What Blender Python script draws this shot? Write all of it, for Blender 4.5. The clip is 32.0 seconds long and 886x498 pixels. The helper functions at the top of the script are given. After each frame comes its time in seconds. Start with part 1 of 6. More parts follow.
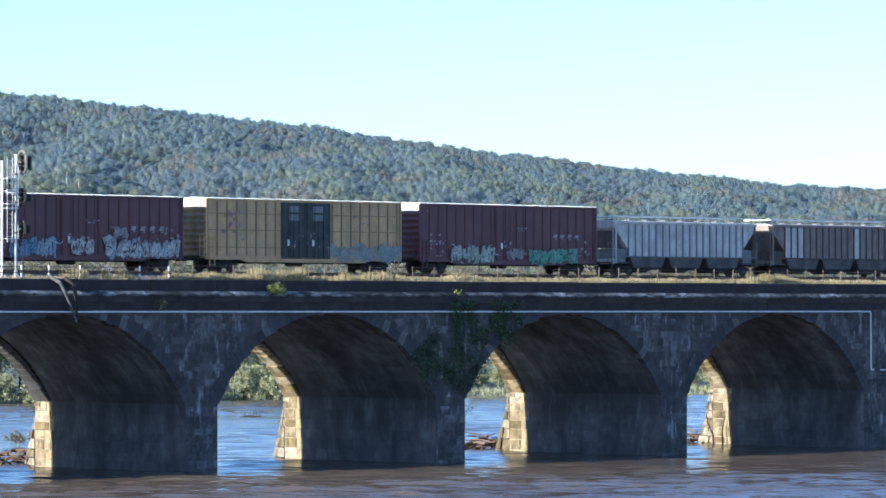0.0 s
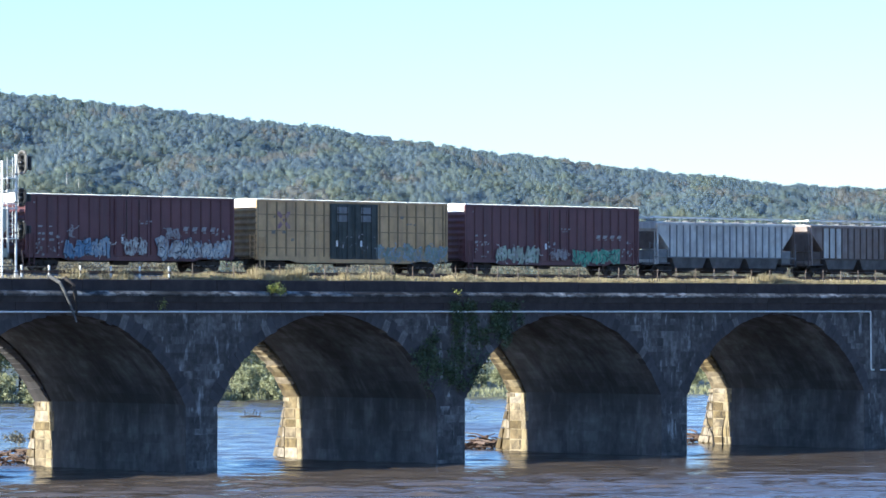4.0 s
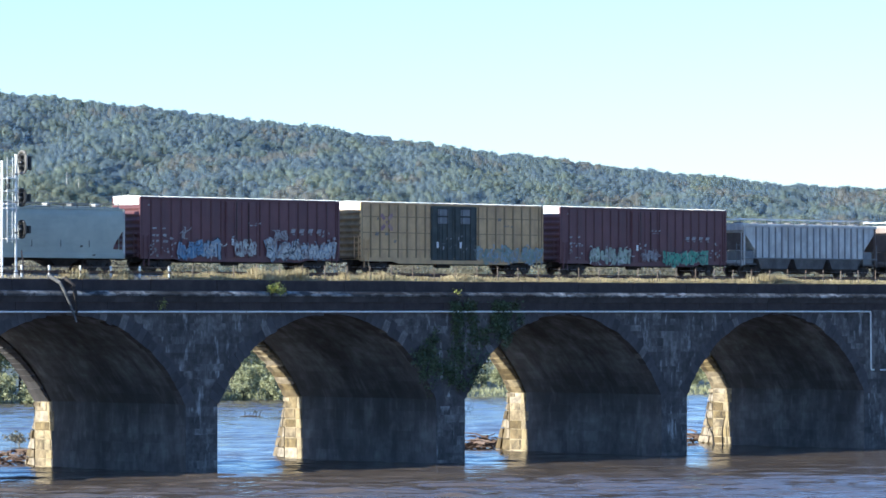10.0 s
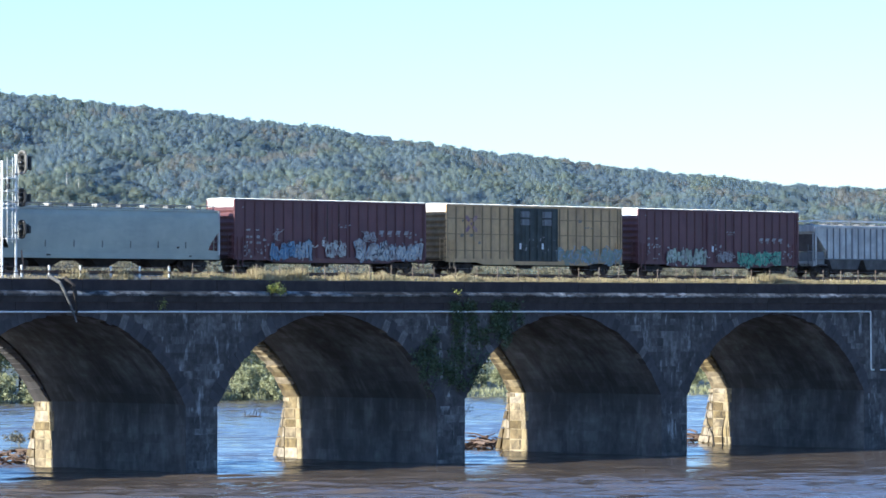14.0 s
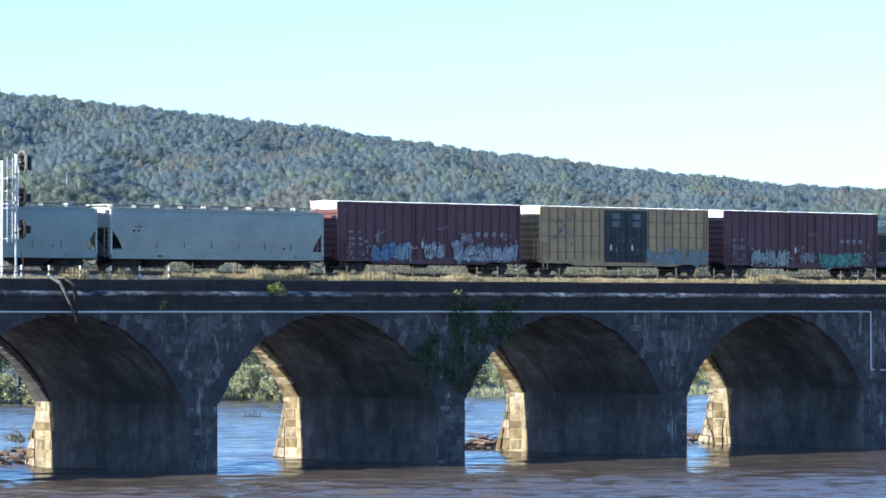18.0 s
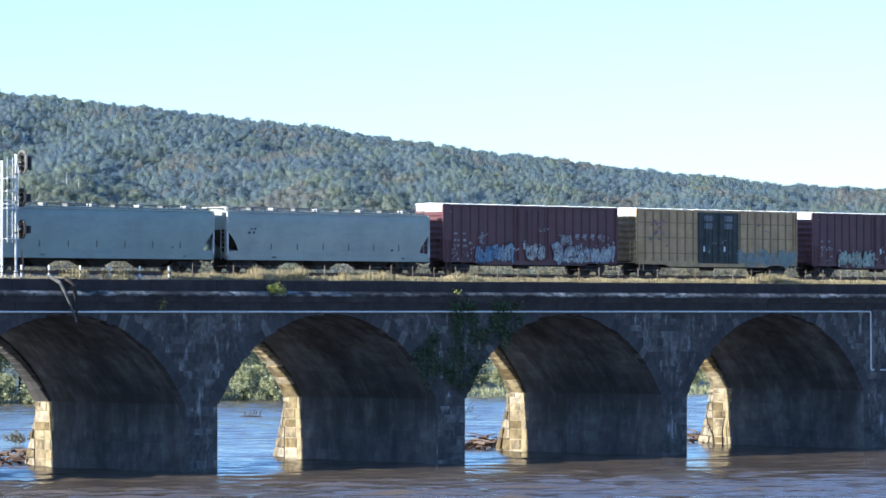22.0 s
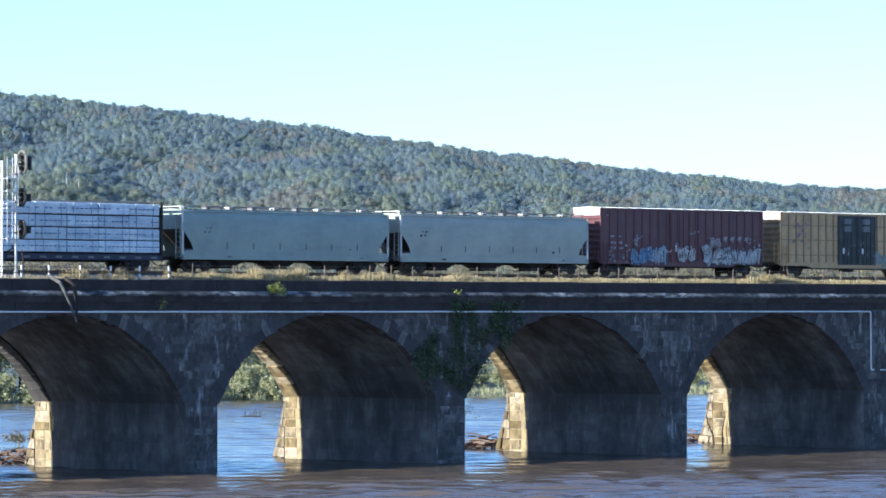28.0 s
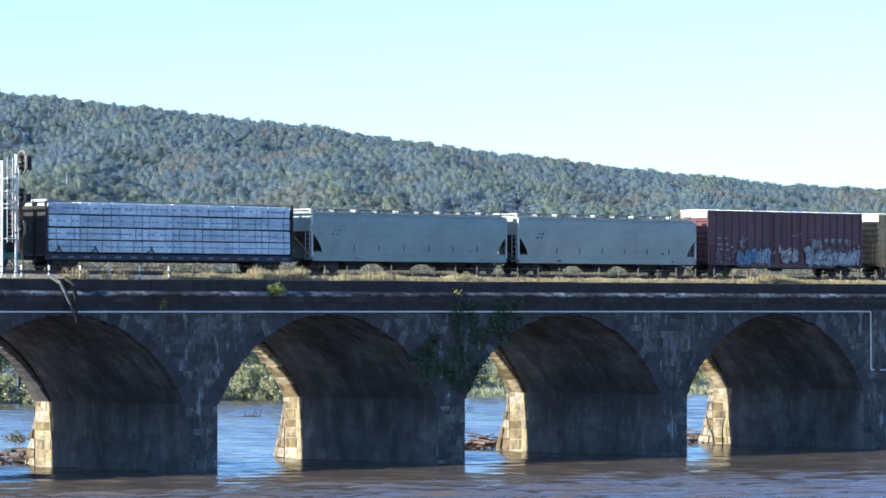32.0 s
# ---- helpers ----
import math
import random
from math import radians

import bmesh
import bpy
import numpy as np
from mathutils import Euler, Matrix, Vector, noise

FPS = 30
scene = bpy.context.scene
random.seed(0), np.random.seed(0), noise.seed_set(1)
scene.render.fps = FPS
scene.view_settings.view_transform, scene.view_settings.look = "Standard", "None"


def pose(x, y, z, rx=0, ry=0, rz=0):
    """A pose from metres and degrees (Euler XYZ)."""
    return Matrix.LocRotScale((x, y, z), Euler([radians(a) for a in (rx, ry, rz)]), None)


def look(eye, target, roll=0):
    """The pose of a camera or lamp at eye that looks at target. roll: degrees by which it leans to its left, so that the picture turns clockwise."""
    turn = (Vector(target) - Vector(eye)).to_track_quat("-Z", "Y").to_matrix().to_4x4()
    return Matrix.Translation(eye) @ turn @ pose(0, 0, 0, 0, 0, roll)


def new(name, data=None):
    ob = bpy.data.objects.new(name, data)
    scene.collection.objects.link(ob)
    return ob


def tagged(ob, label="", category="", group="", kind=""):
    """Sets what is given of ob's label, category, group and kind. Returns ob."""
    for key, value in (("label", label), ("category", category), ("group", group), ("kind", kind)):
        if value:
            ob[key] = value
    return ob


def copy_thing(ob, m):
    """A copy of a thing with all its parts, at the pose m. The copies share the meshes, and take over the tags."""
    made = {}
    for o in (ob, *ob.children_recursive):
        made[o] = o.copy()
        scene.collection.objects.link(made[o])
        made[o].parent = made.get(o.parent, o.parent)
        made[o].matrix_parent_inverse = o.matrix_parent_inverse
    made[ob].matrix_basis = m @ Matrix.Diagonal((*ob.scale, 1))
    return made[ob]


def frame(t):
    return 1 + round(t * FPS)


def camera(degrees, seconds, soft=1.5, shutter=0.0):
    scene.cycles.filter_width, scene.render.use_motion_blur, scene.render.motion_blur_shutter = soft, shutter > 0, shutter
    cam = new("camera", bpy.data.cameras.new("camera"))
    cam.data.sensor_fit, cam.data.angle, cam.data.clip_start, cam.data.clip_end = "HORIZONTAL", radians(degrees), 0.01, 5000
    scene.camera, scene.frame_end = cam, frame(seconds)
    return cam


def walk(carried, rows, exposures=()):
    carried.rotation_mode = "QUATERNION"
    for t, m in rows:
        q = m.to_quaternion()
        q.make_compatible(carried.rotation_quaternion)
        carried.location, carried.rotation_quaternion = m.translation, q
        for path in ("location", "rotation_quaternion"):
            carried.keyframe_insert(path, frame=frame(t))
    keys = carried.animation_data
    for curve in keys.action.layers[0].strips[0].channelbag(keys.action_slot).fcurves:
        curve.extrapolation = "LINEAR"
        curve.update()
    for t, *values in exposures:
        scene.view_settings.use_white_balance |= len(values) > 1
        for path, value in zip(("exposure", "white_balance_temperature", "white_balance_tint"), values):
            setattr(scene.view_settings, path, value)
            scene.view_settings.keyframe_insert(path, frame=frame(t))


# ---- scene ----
cam = camera(11.883, 32.0, soft=1.65)
EYE = Vector((-196.607, -222.472, 11.256))
FWD = Vector((math.cos(radians(45.5)), math.sin(radians(45.5)), 0.0))
SIDE = Vector((FWD.y, -FWD.x, 0.0))
AIM = EYE + FWD * 300 + Vector((0, 0, 300 * 108 / 7533.36))
walk(cam, [(0.0, look(EYE, AIM)), (32.0, look(EYE, AIM))], exposures=[(0.0, 1.2, 4650, 15), (32.0, 1.2, 4650, 15)])

# ---------------------------------------------------------------- light
SUN_EL, SUN_AZ = radians(17), radians(5.5)      # height; turn of the sun behind the bridge's axis
to_sun = Vector((-math.cos(SUN_AZ) * math.cos(SUN_EL), math.sin(SUN_AZ) * math.cos(SUN_EL), math.sin(SUN_EL)))
world = bpy.data.worlds.new("world")
scene.world = world
world.use_nodes = True
wt = world.node_tree
sky = wt.nodes.new("ShaderNodeTexSky")
sky.sky_type, sky.sun_disc = "NISHITA", False
sky.sun_elevation = SUN_EL
sky.sun_rotation = math.atan2(to_sun.x, to_sun.y)
sky.air_density, sky.dust_density, sky.ozone_density = 1.0, 0.3, 2.0
wt.links.new(sky.outputs["Color"], wt.nodes["Background"].inputs["Color"])
wt.nodes["Background"].inputs["Strength"].default_value = 0.085
sun = new("sun", bpy.data.lights.new("sun", "SUN"))
sun.data.energy, sun.data.angle, sun.data.color = 5.0, radians(0.5), (1.0, 0.80, 0.46)
sun.matrix_world = look(to_sun * 500, (0, 0, 0))

# ---------------------------------------------------------------- materials


def material(name, a, b, scale=1.0, rough=0.8, metal=0.0, bump=0.2, bscale=None, vary=0.0, island=False, streak=0.0, stain=None, stain_scale=0.3, stain_amount=0.5, stretch=(1, 1, 1), spec=0.5, through_leaf=0.0, porous=0.0, flood_shade=None, drip_shade=None, runs=()):
    """Two colours mixed by grain noise, wider stains over them, a fine relief, and a random shade for each piece."""
    m = bpy.data.materials.new(name)
    m.use_nodes = True
    nt, N = m.node_tree, m.node_tree.nodes
    link = nt.links.new
    bsdf = N["Principled BSDF"]
    bsdf.inputs["Roughness"].default_value, bsdf.inputs["Metallic"].default_value = rough, metal
    bsdf.inputs["Specular IOR Level"].default_value = spec
    tc = N.new("ShaderNodeTexCoord")
    mp = N.new("ShaderNodeMapping")
    mp.inputs["Scale"].default_value = stretch
    link(tc.outputs["Object"], mp.inputs["Vector"])

    def noise_tex(sc, det=5.0, rgh=0.6):
        n = N.new("ShaderNodeTexNoise")
        n.inputs["Scale"].default_value, n.inputs["Detail"].default_value, n.inputs["Roughness"].default_value = sc, det, rgh
        link(mp.outputs["Vector"], n.inputs["Vector"])
        return n

    def mixer(f, c1, c2, blend="MIX"):
        x = N.new("ShaderNodeMix")
        x.data_type, x.blend_type = "RGBA", blend
        for socket, v in ((x.inputs["Factor"], f), (x.inputs["A"], c1), (x.inputs["B"], c2)):
            if hasattr(v, "is_linked"):
                link(v, socket)
            else:
                socket.default_value = (*v, 1) if isinstance(v, tuple) else v
        return x.outputs["Result"]

    def ramp(v, lo, hi):
        r = N.new("ShaderNodeMapRange")
        r.inputs["From Min"].default_value, r.inputs["From Max"].default_value = lo, hi
        link(v, r.inputs["Value"])
        return r.outputs["Result"]

    grain = noise_tex(scale)
    colour = mixer(ramp(grain.outputs["Fac"], 0.3, 0.7), a, b)
    if stain:
        st = noise_tex(stain_scale, 4.0, 0.65)
        s = ramp(st.outputs["Fac"], 0.42, 0.68)
        mul = N.new("ShaderNodeMath")
        mul.operation = "MULTIPLY"
        mul.inputs[1].default_value = stain_amount
        link(s, mul.inputs[0])
        colour = mixer(mul.outputs[0], colour, stain)
    if streak:
        w = N.new("ShaderNodeTexNoise")
        w.inputs["Scale"].default_value, w.inputs["Detail"].default_value = 1.0, 4.0
        m2 = N.new("ShaderNodeMapping")
        m2.inputs["Scale"].default_value = (1.9, 1.9, 0.09)
        link(tc.outputs["Object"], m2.inputs["Vector"])
        link(m2.outputs["Vector"], w.inputs["Vector"])
        s = ramp(w.outputs["Fac"], 0.5, 0.72)
        mul = N.new("ShaderNodeMath")
        mul.operation = "MULTIPLY"
        mul.inputs[1].default_value = abs(streak)
        link(s, mul.inputs[0])
        colour = mixer(mul.outputs[0], colour, (0.75, 0.74, 0.72) if streak > 0 else (0.035, 0.032, 0.031))
    if flood_shade:
        # high-water dirt and painted shade below a ragged edge: height, depth of the edge, colour, strength
        level, edge, tint, amount = flood_shade
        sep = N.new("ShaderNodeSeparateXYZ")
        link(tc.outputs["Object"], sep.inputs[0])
        edge_noise = N.new("ShaderNodeTexNoise")
        edge_noise.inputs["Scale"].default_value, edge_noise.inputs["Detail"].default_value, edge_noise.inputs["Roughness"].default_value = 1.0, 5.0, 0.65
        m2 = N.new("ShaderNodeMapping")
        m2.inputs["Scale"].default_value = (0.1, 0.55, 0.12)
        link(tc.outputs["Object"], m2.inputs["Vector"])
        link(m2.outputs["Vector"], edge_noise.inputs["Vector"])
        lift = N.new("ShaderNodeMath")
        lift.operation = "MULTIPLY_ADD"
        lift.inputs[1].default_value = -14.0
        link(edge_noise.outputs["Fac"], lift.inputs[0])
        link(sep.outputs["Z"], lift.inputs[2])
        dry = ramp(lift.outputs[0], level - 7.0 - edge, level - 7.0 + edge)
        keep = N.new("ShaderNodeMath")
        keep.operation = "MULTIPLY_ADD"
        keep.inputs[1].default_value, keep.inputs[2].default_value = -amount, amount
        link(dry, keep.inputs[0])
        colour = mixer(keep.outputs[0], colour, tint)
    if drip_shade:
        # soot tongues and painted shade over the break at the springing: height, reach above, length of the tongues,
        # colour, strength
        level, above, tongue, tint, amount = drip_shade
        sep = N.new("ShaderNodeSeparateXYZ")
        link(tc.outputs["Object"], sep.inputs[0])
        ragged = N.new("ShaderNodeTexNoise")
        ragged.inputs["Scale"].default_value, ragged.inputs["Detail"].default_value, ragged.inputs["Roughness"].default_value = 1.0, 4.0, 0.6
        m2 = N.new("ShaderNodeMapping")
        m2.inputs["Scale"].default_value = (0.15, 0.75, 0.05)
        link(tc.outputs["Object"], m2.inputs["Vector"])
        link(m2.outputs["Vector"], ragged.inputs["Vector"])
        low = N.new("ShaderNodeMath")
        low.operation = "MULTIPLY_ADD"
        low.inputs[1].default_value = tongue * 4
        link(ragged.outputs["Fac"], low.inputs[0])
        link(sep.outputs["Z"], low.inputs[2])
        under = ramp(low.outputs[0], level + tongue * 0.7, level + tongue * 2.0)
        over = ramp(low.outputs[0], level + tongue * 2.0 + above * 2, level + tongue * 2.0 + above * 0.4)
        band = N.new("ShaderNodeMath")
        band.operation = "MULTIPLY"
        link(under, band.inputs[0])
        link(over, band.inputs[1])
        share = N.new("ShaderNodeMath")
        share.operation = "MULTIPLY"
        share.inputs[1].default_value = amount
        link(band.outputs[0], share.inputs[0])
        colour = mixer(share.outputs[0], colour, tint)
    for amount, tint, along, lo, hi in runs:
        # water marks drawn out along one way: strength, colour, scale on the three axes, threshold
        w = N.new("ShaderNodeTexNoise")
        w.inputs["Scale"].default_value, w.inputs["Detail"].default_value, w.inputs["Roughness"].default_value = 1.0, 5.0, 0.62
        m2 = N.new("ShaderNodeMapping")
        m2.inputs["Scale"].default_value = along
        m2.inputs["Location"].default_value = (lo * 40, hi * 31, amount * 17)
        link(tc.outputs["Object"], m2.inputs["Vector"])
        link(m2.outputs["Vector"], w.inputs["Vector"])
        mul = N.new("ShaderNodeMath")
        mul.operation = "MULTIPLY"
        mul.inputs[1].default_value = amount
        link(ramp(w.outputs["Fac"], lo, hi), mul.inputs[0])
        colour = mixer(mul.outputs[0], colour, tint)
    if vary:
        if island:
            g = N.new("ShaderNodeNewGeometry")
            rnd = g.outputs["Random Per Island"]
        else:
            g = N.new("ShaderNodeObjectInfo")
            rnd = g.outputs["Random"]
        hsv = N.new("ShaderNodeHueSaturation")
        r = N.new("ShaderNodeMapRange")
        r.inputs["To Min"].default_value, r.inputs["To Max"].default_value = 1 - vary, 1 + vary
        link(rnd, r.inputs["Value"])
        link(r.outputs["Result"], hsv.inputs["Value"])
        r2 = N.new("ShaderNodeMapRange")
        r2.inputs["To Min"].default_value, r2.inputs["To Max"].default_value = 1 + vary * 0.6, 1 - vary * 0.6
        link(rnd, r2.inputs["Value"])
        link(r2.outputs["Result"], hsv.inputs["Saturation"])
        link(colour, hsv.inputs["Color"])
        colour = hsv.outputs["Color"]
    link(colour, bsdf.inputs["Base Color"])
    if through_leaf:
        thin = N.new("ShaderNodeBsdfTranslucent")
        link(colour, thin.inputs["Color"])
        both = N.new("ShaderNodeMixShader")
        both.inputs[0].default_value = through_leaf
        link(bsdf.outputs[0], both.inputs[1])
        link(thin.outputs[0], both.inputs[2])
        surface = both.outputs[0]
        if porous:
            gap = N.new("ShaderNodeBsdfTransparent")
            airy = N.new("ShaderNodeMixShader")
            airy.inputs[0].default_value = porous
            link(surface, airy.inputs[1])
            link(gap.outputs[0], airy.inputs[2])
            surface = airy.outputs[0]
        link(surface, N["Material Output"].inputs["Surface"])
    if bump:
        bn = noise_tex(bscale or scale * 3, 6.0, 0.65)
        bp = N.new("ShaderNodeBump")
        bp.inputs["Strength"].default_value, bp.inputs["Distance"].default_value = bump, 0.05
        link(bn.outputs["Fac"], bp.inputs["Height"])
        link(bp.outputs["Normal"], bsdf.inputs["Normal"])
        rr = N.new("ShaderNodeMapRange")
        rr.inputs["To Min"].default_value, rr.inputs["To Max"].default_value = max(0.05, rough - 0.12), min(1.0, rough + 0.1)
        link(bn.outputs["Fac"], rr.inputs["Value"])
        link(rr.outputs["Result"], bsdf.inputs["Roughness"])
    return m


# this copy of the sandstone has shade put into its colour, besides soot
STONE = material("sooty_shaded_sandstone", (0.052, 0.048, 0.046), (0.152, 0.140, 0.131), 2.4, 0.9, bump=0.35, vary=0.22, island=True, stain=(0.044, 0.041, 0.042), stain_scale=0.42, stain_amount=0.95, runs=((0.65, (0.038, 0.036, 0.038), (0.9, 0.05, 0.16), 0.48, 0.64), (0.85, (0.34, 0.33, 0.32), (1.9, 0.05, 0.45), 0.56, 0.67)))

# stains and streaks, plus shade painted in by height round the springing
PIER_STONE = material("streaked_damp_shaded_stone", (0.140, 0.137, 0.137), (0.278, 0.271, 0.270), 1.5, 0.9, bump=0.4, bscale=1.3, vary=0.16, island=True, stain=(0.078, 0.073, 0.072), stain_scale=0.3, stain_amount=0.95, flood_shade=(5.0, 3.4, (0.060, 0.057, 0.058), 0.52), drip_shade=(4.7, 1.7, 1.7, (0.042, 0.040, 0.041), 0.75), runs=((0.65, (0.050, 0.048, 0.050), (0.3, 0.7, 0.18), 0.46, 0.62), (0.3, (0.27, 0.262, 0.25), (0.3, 1.3, 0.45), 0.55, 0.72)))
STONE_PALE = material("pale_patchy_sandstone", (0.102, 0.095, 0.090), (0.255, 0.239, 0.225), 1.5, 0.9, bump=0.35, vary=0.25, island=True, stain=(0.045, 0.041, 0.042), stain_scale=1.3, stain_amount=0.95, runs=((0.55, (0.27, 0.265, 0.255), (2.0, 0.05, 0.3), 0.55, 0.7), (0.6, (0.04, 0.037, 0.038), (1.1, 0.05, 0.3), 0.48, 0.62)))
# ring and corbel copy, darkened by painted shade as well as soot
STONE_DARK = material("sooty_shaded_ring_stone", (0.046, 0.043, 0.046), (0.088, 0.081, 0.082), 0.9, 0.9, bump=0.4, vary=0.26, stain=(0.036, 0.034, 0.037), stain_scale=0.5, stain_amount=0.9)
# paler copies of the same sandstone and mortar, sunlight put into the colour
STONE_PIECE = material("weathered_sunlit_sandstone_block", (0.18, 0.138, 0.074), (0.44, 0.352, 0.20), 1.5, 0.9, bump=1.0, vary=0.32, stain=(0.085, 0.068, 0.047), stain_scale=1.2, stain_amount=0.95, runs=((0.85, (0.07, 0.056, 0.04), (1.5, 1.5, 0.45), 0.50, 0.62),))
SUNLIT_QUOIN = material("sunlit_cream_quoin_stone", (0.29, 0.228, 0.118), (0.53, 0.43, 0.24), 2.2, 0.92, bump=1.0, vary=0.16, stain=(0.14, 0.108, 0.066), stain_scale=2.2, stain_amount=0.85, runs=((0.8, (0.10, 0.078, 0.05), (1.8, 1.8, 0.9), 0.53, 0.63),))
LIME = material("sunlit_cream_lime_mortar", (0.29, 0.236, 0.14), (0.47, 0.392, 0.245), 2.4, 0.95, bump=0.8, stain=(0.13, 0.10, 0.065), stain_scale=1.0, stain_amount=0.8)
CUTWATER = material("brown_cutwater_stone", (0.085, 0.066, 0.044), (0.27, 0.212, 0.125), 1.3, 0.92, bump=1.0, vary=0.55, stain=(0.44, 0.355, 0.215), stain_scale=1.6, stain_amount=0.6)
# mortar of the dark side, toned down by painted shade and soot
MORTAR = material("sooty_shaded_mortar", (0.062, 0.056, 0.057), (0.115, 0.104, 0.10), 0.8, 0.95, bump=0.25, stain=(0.036, 0.033, 0.034), stain_scale=0.45, stain_amount=0.9)
# weathered coping, made paler to carry the skylight on its lip
COPING = material("pale_weathered_skylit_coping_stone", (0.17, 0.169, 0.166), (0.46, 0.455, 0.44), 1.3, 0.85, bump=0.5, vary=0.5, stain=(0.028, 0.027, 0.028), stain_scale=0.42, stain_amount=1.0, runs=((0.95, (0.03, 0.028, 0.028), (0.9, 0.1, 3.0), 0.46, 0.56), (0.6, (0.04, 0.038, 0.037), (0.12, 0.1, 0.3), 0.47, 0.58)))
CONCRETE = material("dark_streaky_concrete", (0.030, 0.023, 0.024), (0.055, 0.042, 0.041), 1.2, 0.92, bump=0.3, stain=(0.085, 0.07, 0.062), stain_scale=0.5, stain_amount=0.35, runs=((0.4, (0.016, 0.014, 0.015), (0.7, 0.1, 0.4), 0.45, 0.62),))
BALLAST = material("grey_ballast", (0.16, 0.15, 0.13), (0.34, 0.31, 0.27), 9.0, 0.95, bump=1.0, bscale=14)
TIE = material("creosoted_timber", (0.05, 0.035, 0.025), (0.10, 0.075, 0.055), 6.0, 0.9, bump=0.4, vary=0.3)
RAIL = material("rusty_rail_steel", (0.10, 0.05, 0.03), (0.2, 0.12, 0.08), 5.0, 0.6, 0.6, bump=0.2)
DRY_GRASS = material("dry_grass", (0.36, 0.295, 0.145), (0.55, 0.455, 0.255), 0.7, 0.9, bump=0, vary=0.3, island=True, stain=(0.24, 0.20, 0.11), stain_scale=0.3, stain_amount=0.7)
WEED = material("green_weed_leaves", (0.15, 0.18, 0.035), (0.30, 0.31, 0.07), 2.0, 0.7, bump=0, vary=0.35, island=True)
IVY = material("ivy_leaves", (0.046, 0.070, 0.034), (0.095, 0.126, 0.056), 1.5, 0.6, bump=0, vary=0.3, island=True)
# aerial haze mixed into every leaf colour; tones imitate sunlit and shaded crowns
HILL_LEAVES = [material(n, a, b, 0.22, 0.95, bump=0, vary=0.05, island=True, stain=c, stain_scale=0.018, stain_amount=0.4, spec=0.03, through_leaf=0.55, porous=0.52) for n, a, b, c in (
    ("hazy_shaded_blue_foliage", (0.224, 0.290, 0.340), (0.278, 0.345, 0.370), (0.255, 0.310, 0.356)),
    ("hazy_blue_green_foliage", (0.240, 0.304, 0.319), (0.295, 0.355, 0.342), (0.266, 0.318, 0.327)),
    ("hazy_mid_green_foliage", (0.255, 0.312, 0.279), (0.313, 0.365, 0.306), (0.287, 0.320, 0.287)),
    ("hazy_sunlit_yellowing_foliage", (0.272, 0.315, 0.255), (0.328, 0.359, 0.279), (0.306, 0.321, 0.260)),
    ("hazy_browning_foliage", (0.274, 0.286, 0.274), (0.325, 0.327, 0.299), (0.300, 0.304, 0.285)))]
BANK_LEAF = material("river_bank_foliage", (0.225, 0.245, 0.145), (0.46, 0.475, 0.285), 0.35, 0.8, bump=0, vary=0.3, island=True, stain=(0.60, 0.57, 0.28), stain_scale=0.16, stain_amount=0.6, spec=0.1, through_leaf=0.3)
BARK = material("grey_brown_bark", (0.032, 0.029, 0.027), (0.075, 0.067, 0.06), 4.0, 0.95, bump=0.6)
DRIFT = material("bleached_driftwood", (0.085, 0.055, 0.043), (0.18, 0.125, 0.095), 3.0, 0.9, bump=0.4, vary=0.35)
GREY_WOOD = material("silvered_dead_wood", (0.075, 0.075, 0.078), (0.16, 0.158, 0.155), 3.0, 0.9, bump=0.4)
EARTH = material("grassy_earth", (0.10, 0.125, 0.105), (0.165, 0.19, 0.15), 0.25, 0.95, bump=0.5, bscale=2.0, stain=(0.145, 0.15, 0.125), stain_scale=0.04, stain_amount=0.5)
OXIDE = material("oxide_red_car_paint", (0.116, 0.045, 0.050), (0.162, 0.067, 0.069), 1.2, 0.55, bump=0.08, stain=(0.088, 0.042, 0.045), stain_scale=0.6, stain_amount=0.55, runs=((0.3, (0.062, 0.035, 0.039), (1.6, 1.6, 0.12), 0.48, 0.68), (0.22, (0.25, 0.155, 0.14), (2.2, 2.2, 0.2), 0.58, 0.75)))
YELLOW = material("faded_yellow_car_paint", (0.55, 0.355, 0.155), (0.68, 0.455, 0.215), 1.1, 0.6, bump=0.08, stain=(0.35, 0.225, 0.12), stain_scale=0.7, stain_amount=0.55, runs=((0.4, (0.24, 0.16, 0.09), (1.8, 1.8, 0.14), 0.50, 0.70),))
# darker car paints that carry painted shade as well as dirt
YELLOW_SHADE = material("grimy_shaded_yellow_paint", (0.17, 0.12, 0.06), (0.32, 0.225, 0.11), 1.6, 0.7, bump=0.08)
OXIDE_SHADE = material("grimy_shaded_red_paint", (0.075, 0.028, 0.031), (0.12, 0.045, 0.046), 1.6, 0.65, bump=0.08)
DOOR_GREEN = material("dark_green_door_paint", (0.040, 0.047, 0.042), (0.068, 0.076, 0.066), 1.5, 0.6, bump=0.06, stain=(0.024, 0.027, 0.026), stain_scale=0.9, stain_amount=0.6, runs=((0.4, (0.11, 0.12, 0.11), (2.0, 2.0, 0.3), 0.56, 0.74),))
GALV = material("bright_galvanised_roof", (0.72, 0.72, 0.70), (0.86, 0.86, 0.84), 1.4, 0.55, 0.0, bump=0.1, stain=(0.5, 0.46, 0.4), stain_scale=0.6, stain_amount=0.4)
UNDER = material("grimy_black_underframe", (0.018, 0.014, 0.013), (0.045, 0.036, 0.03), 2.5, 0.8, bump=0.25)
WHEEL = material("worn_wheel_steel", (0.05, 0.04, 0.035), (0.13, 0.10, 0.085), 4.0, 0.6, 0.5, bump=0.1)
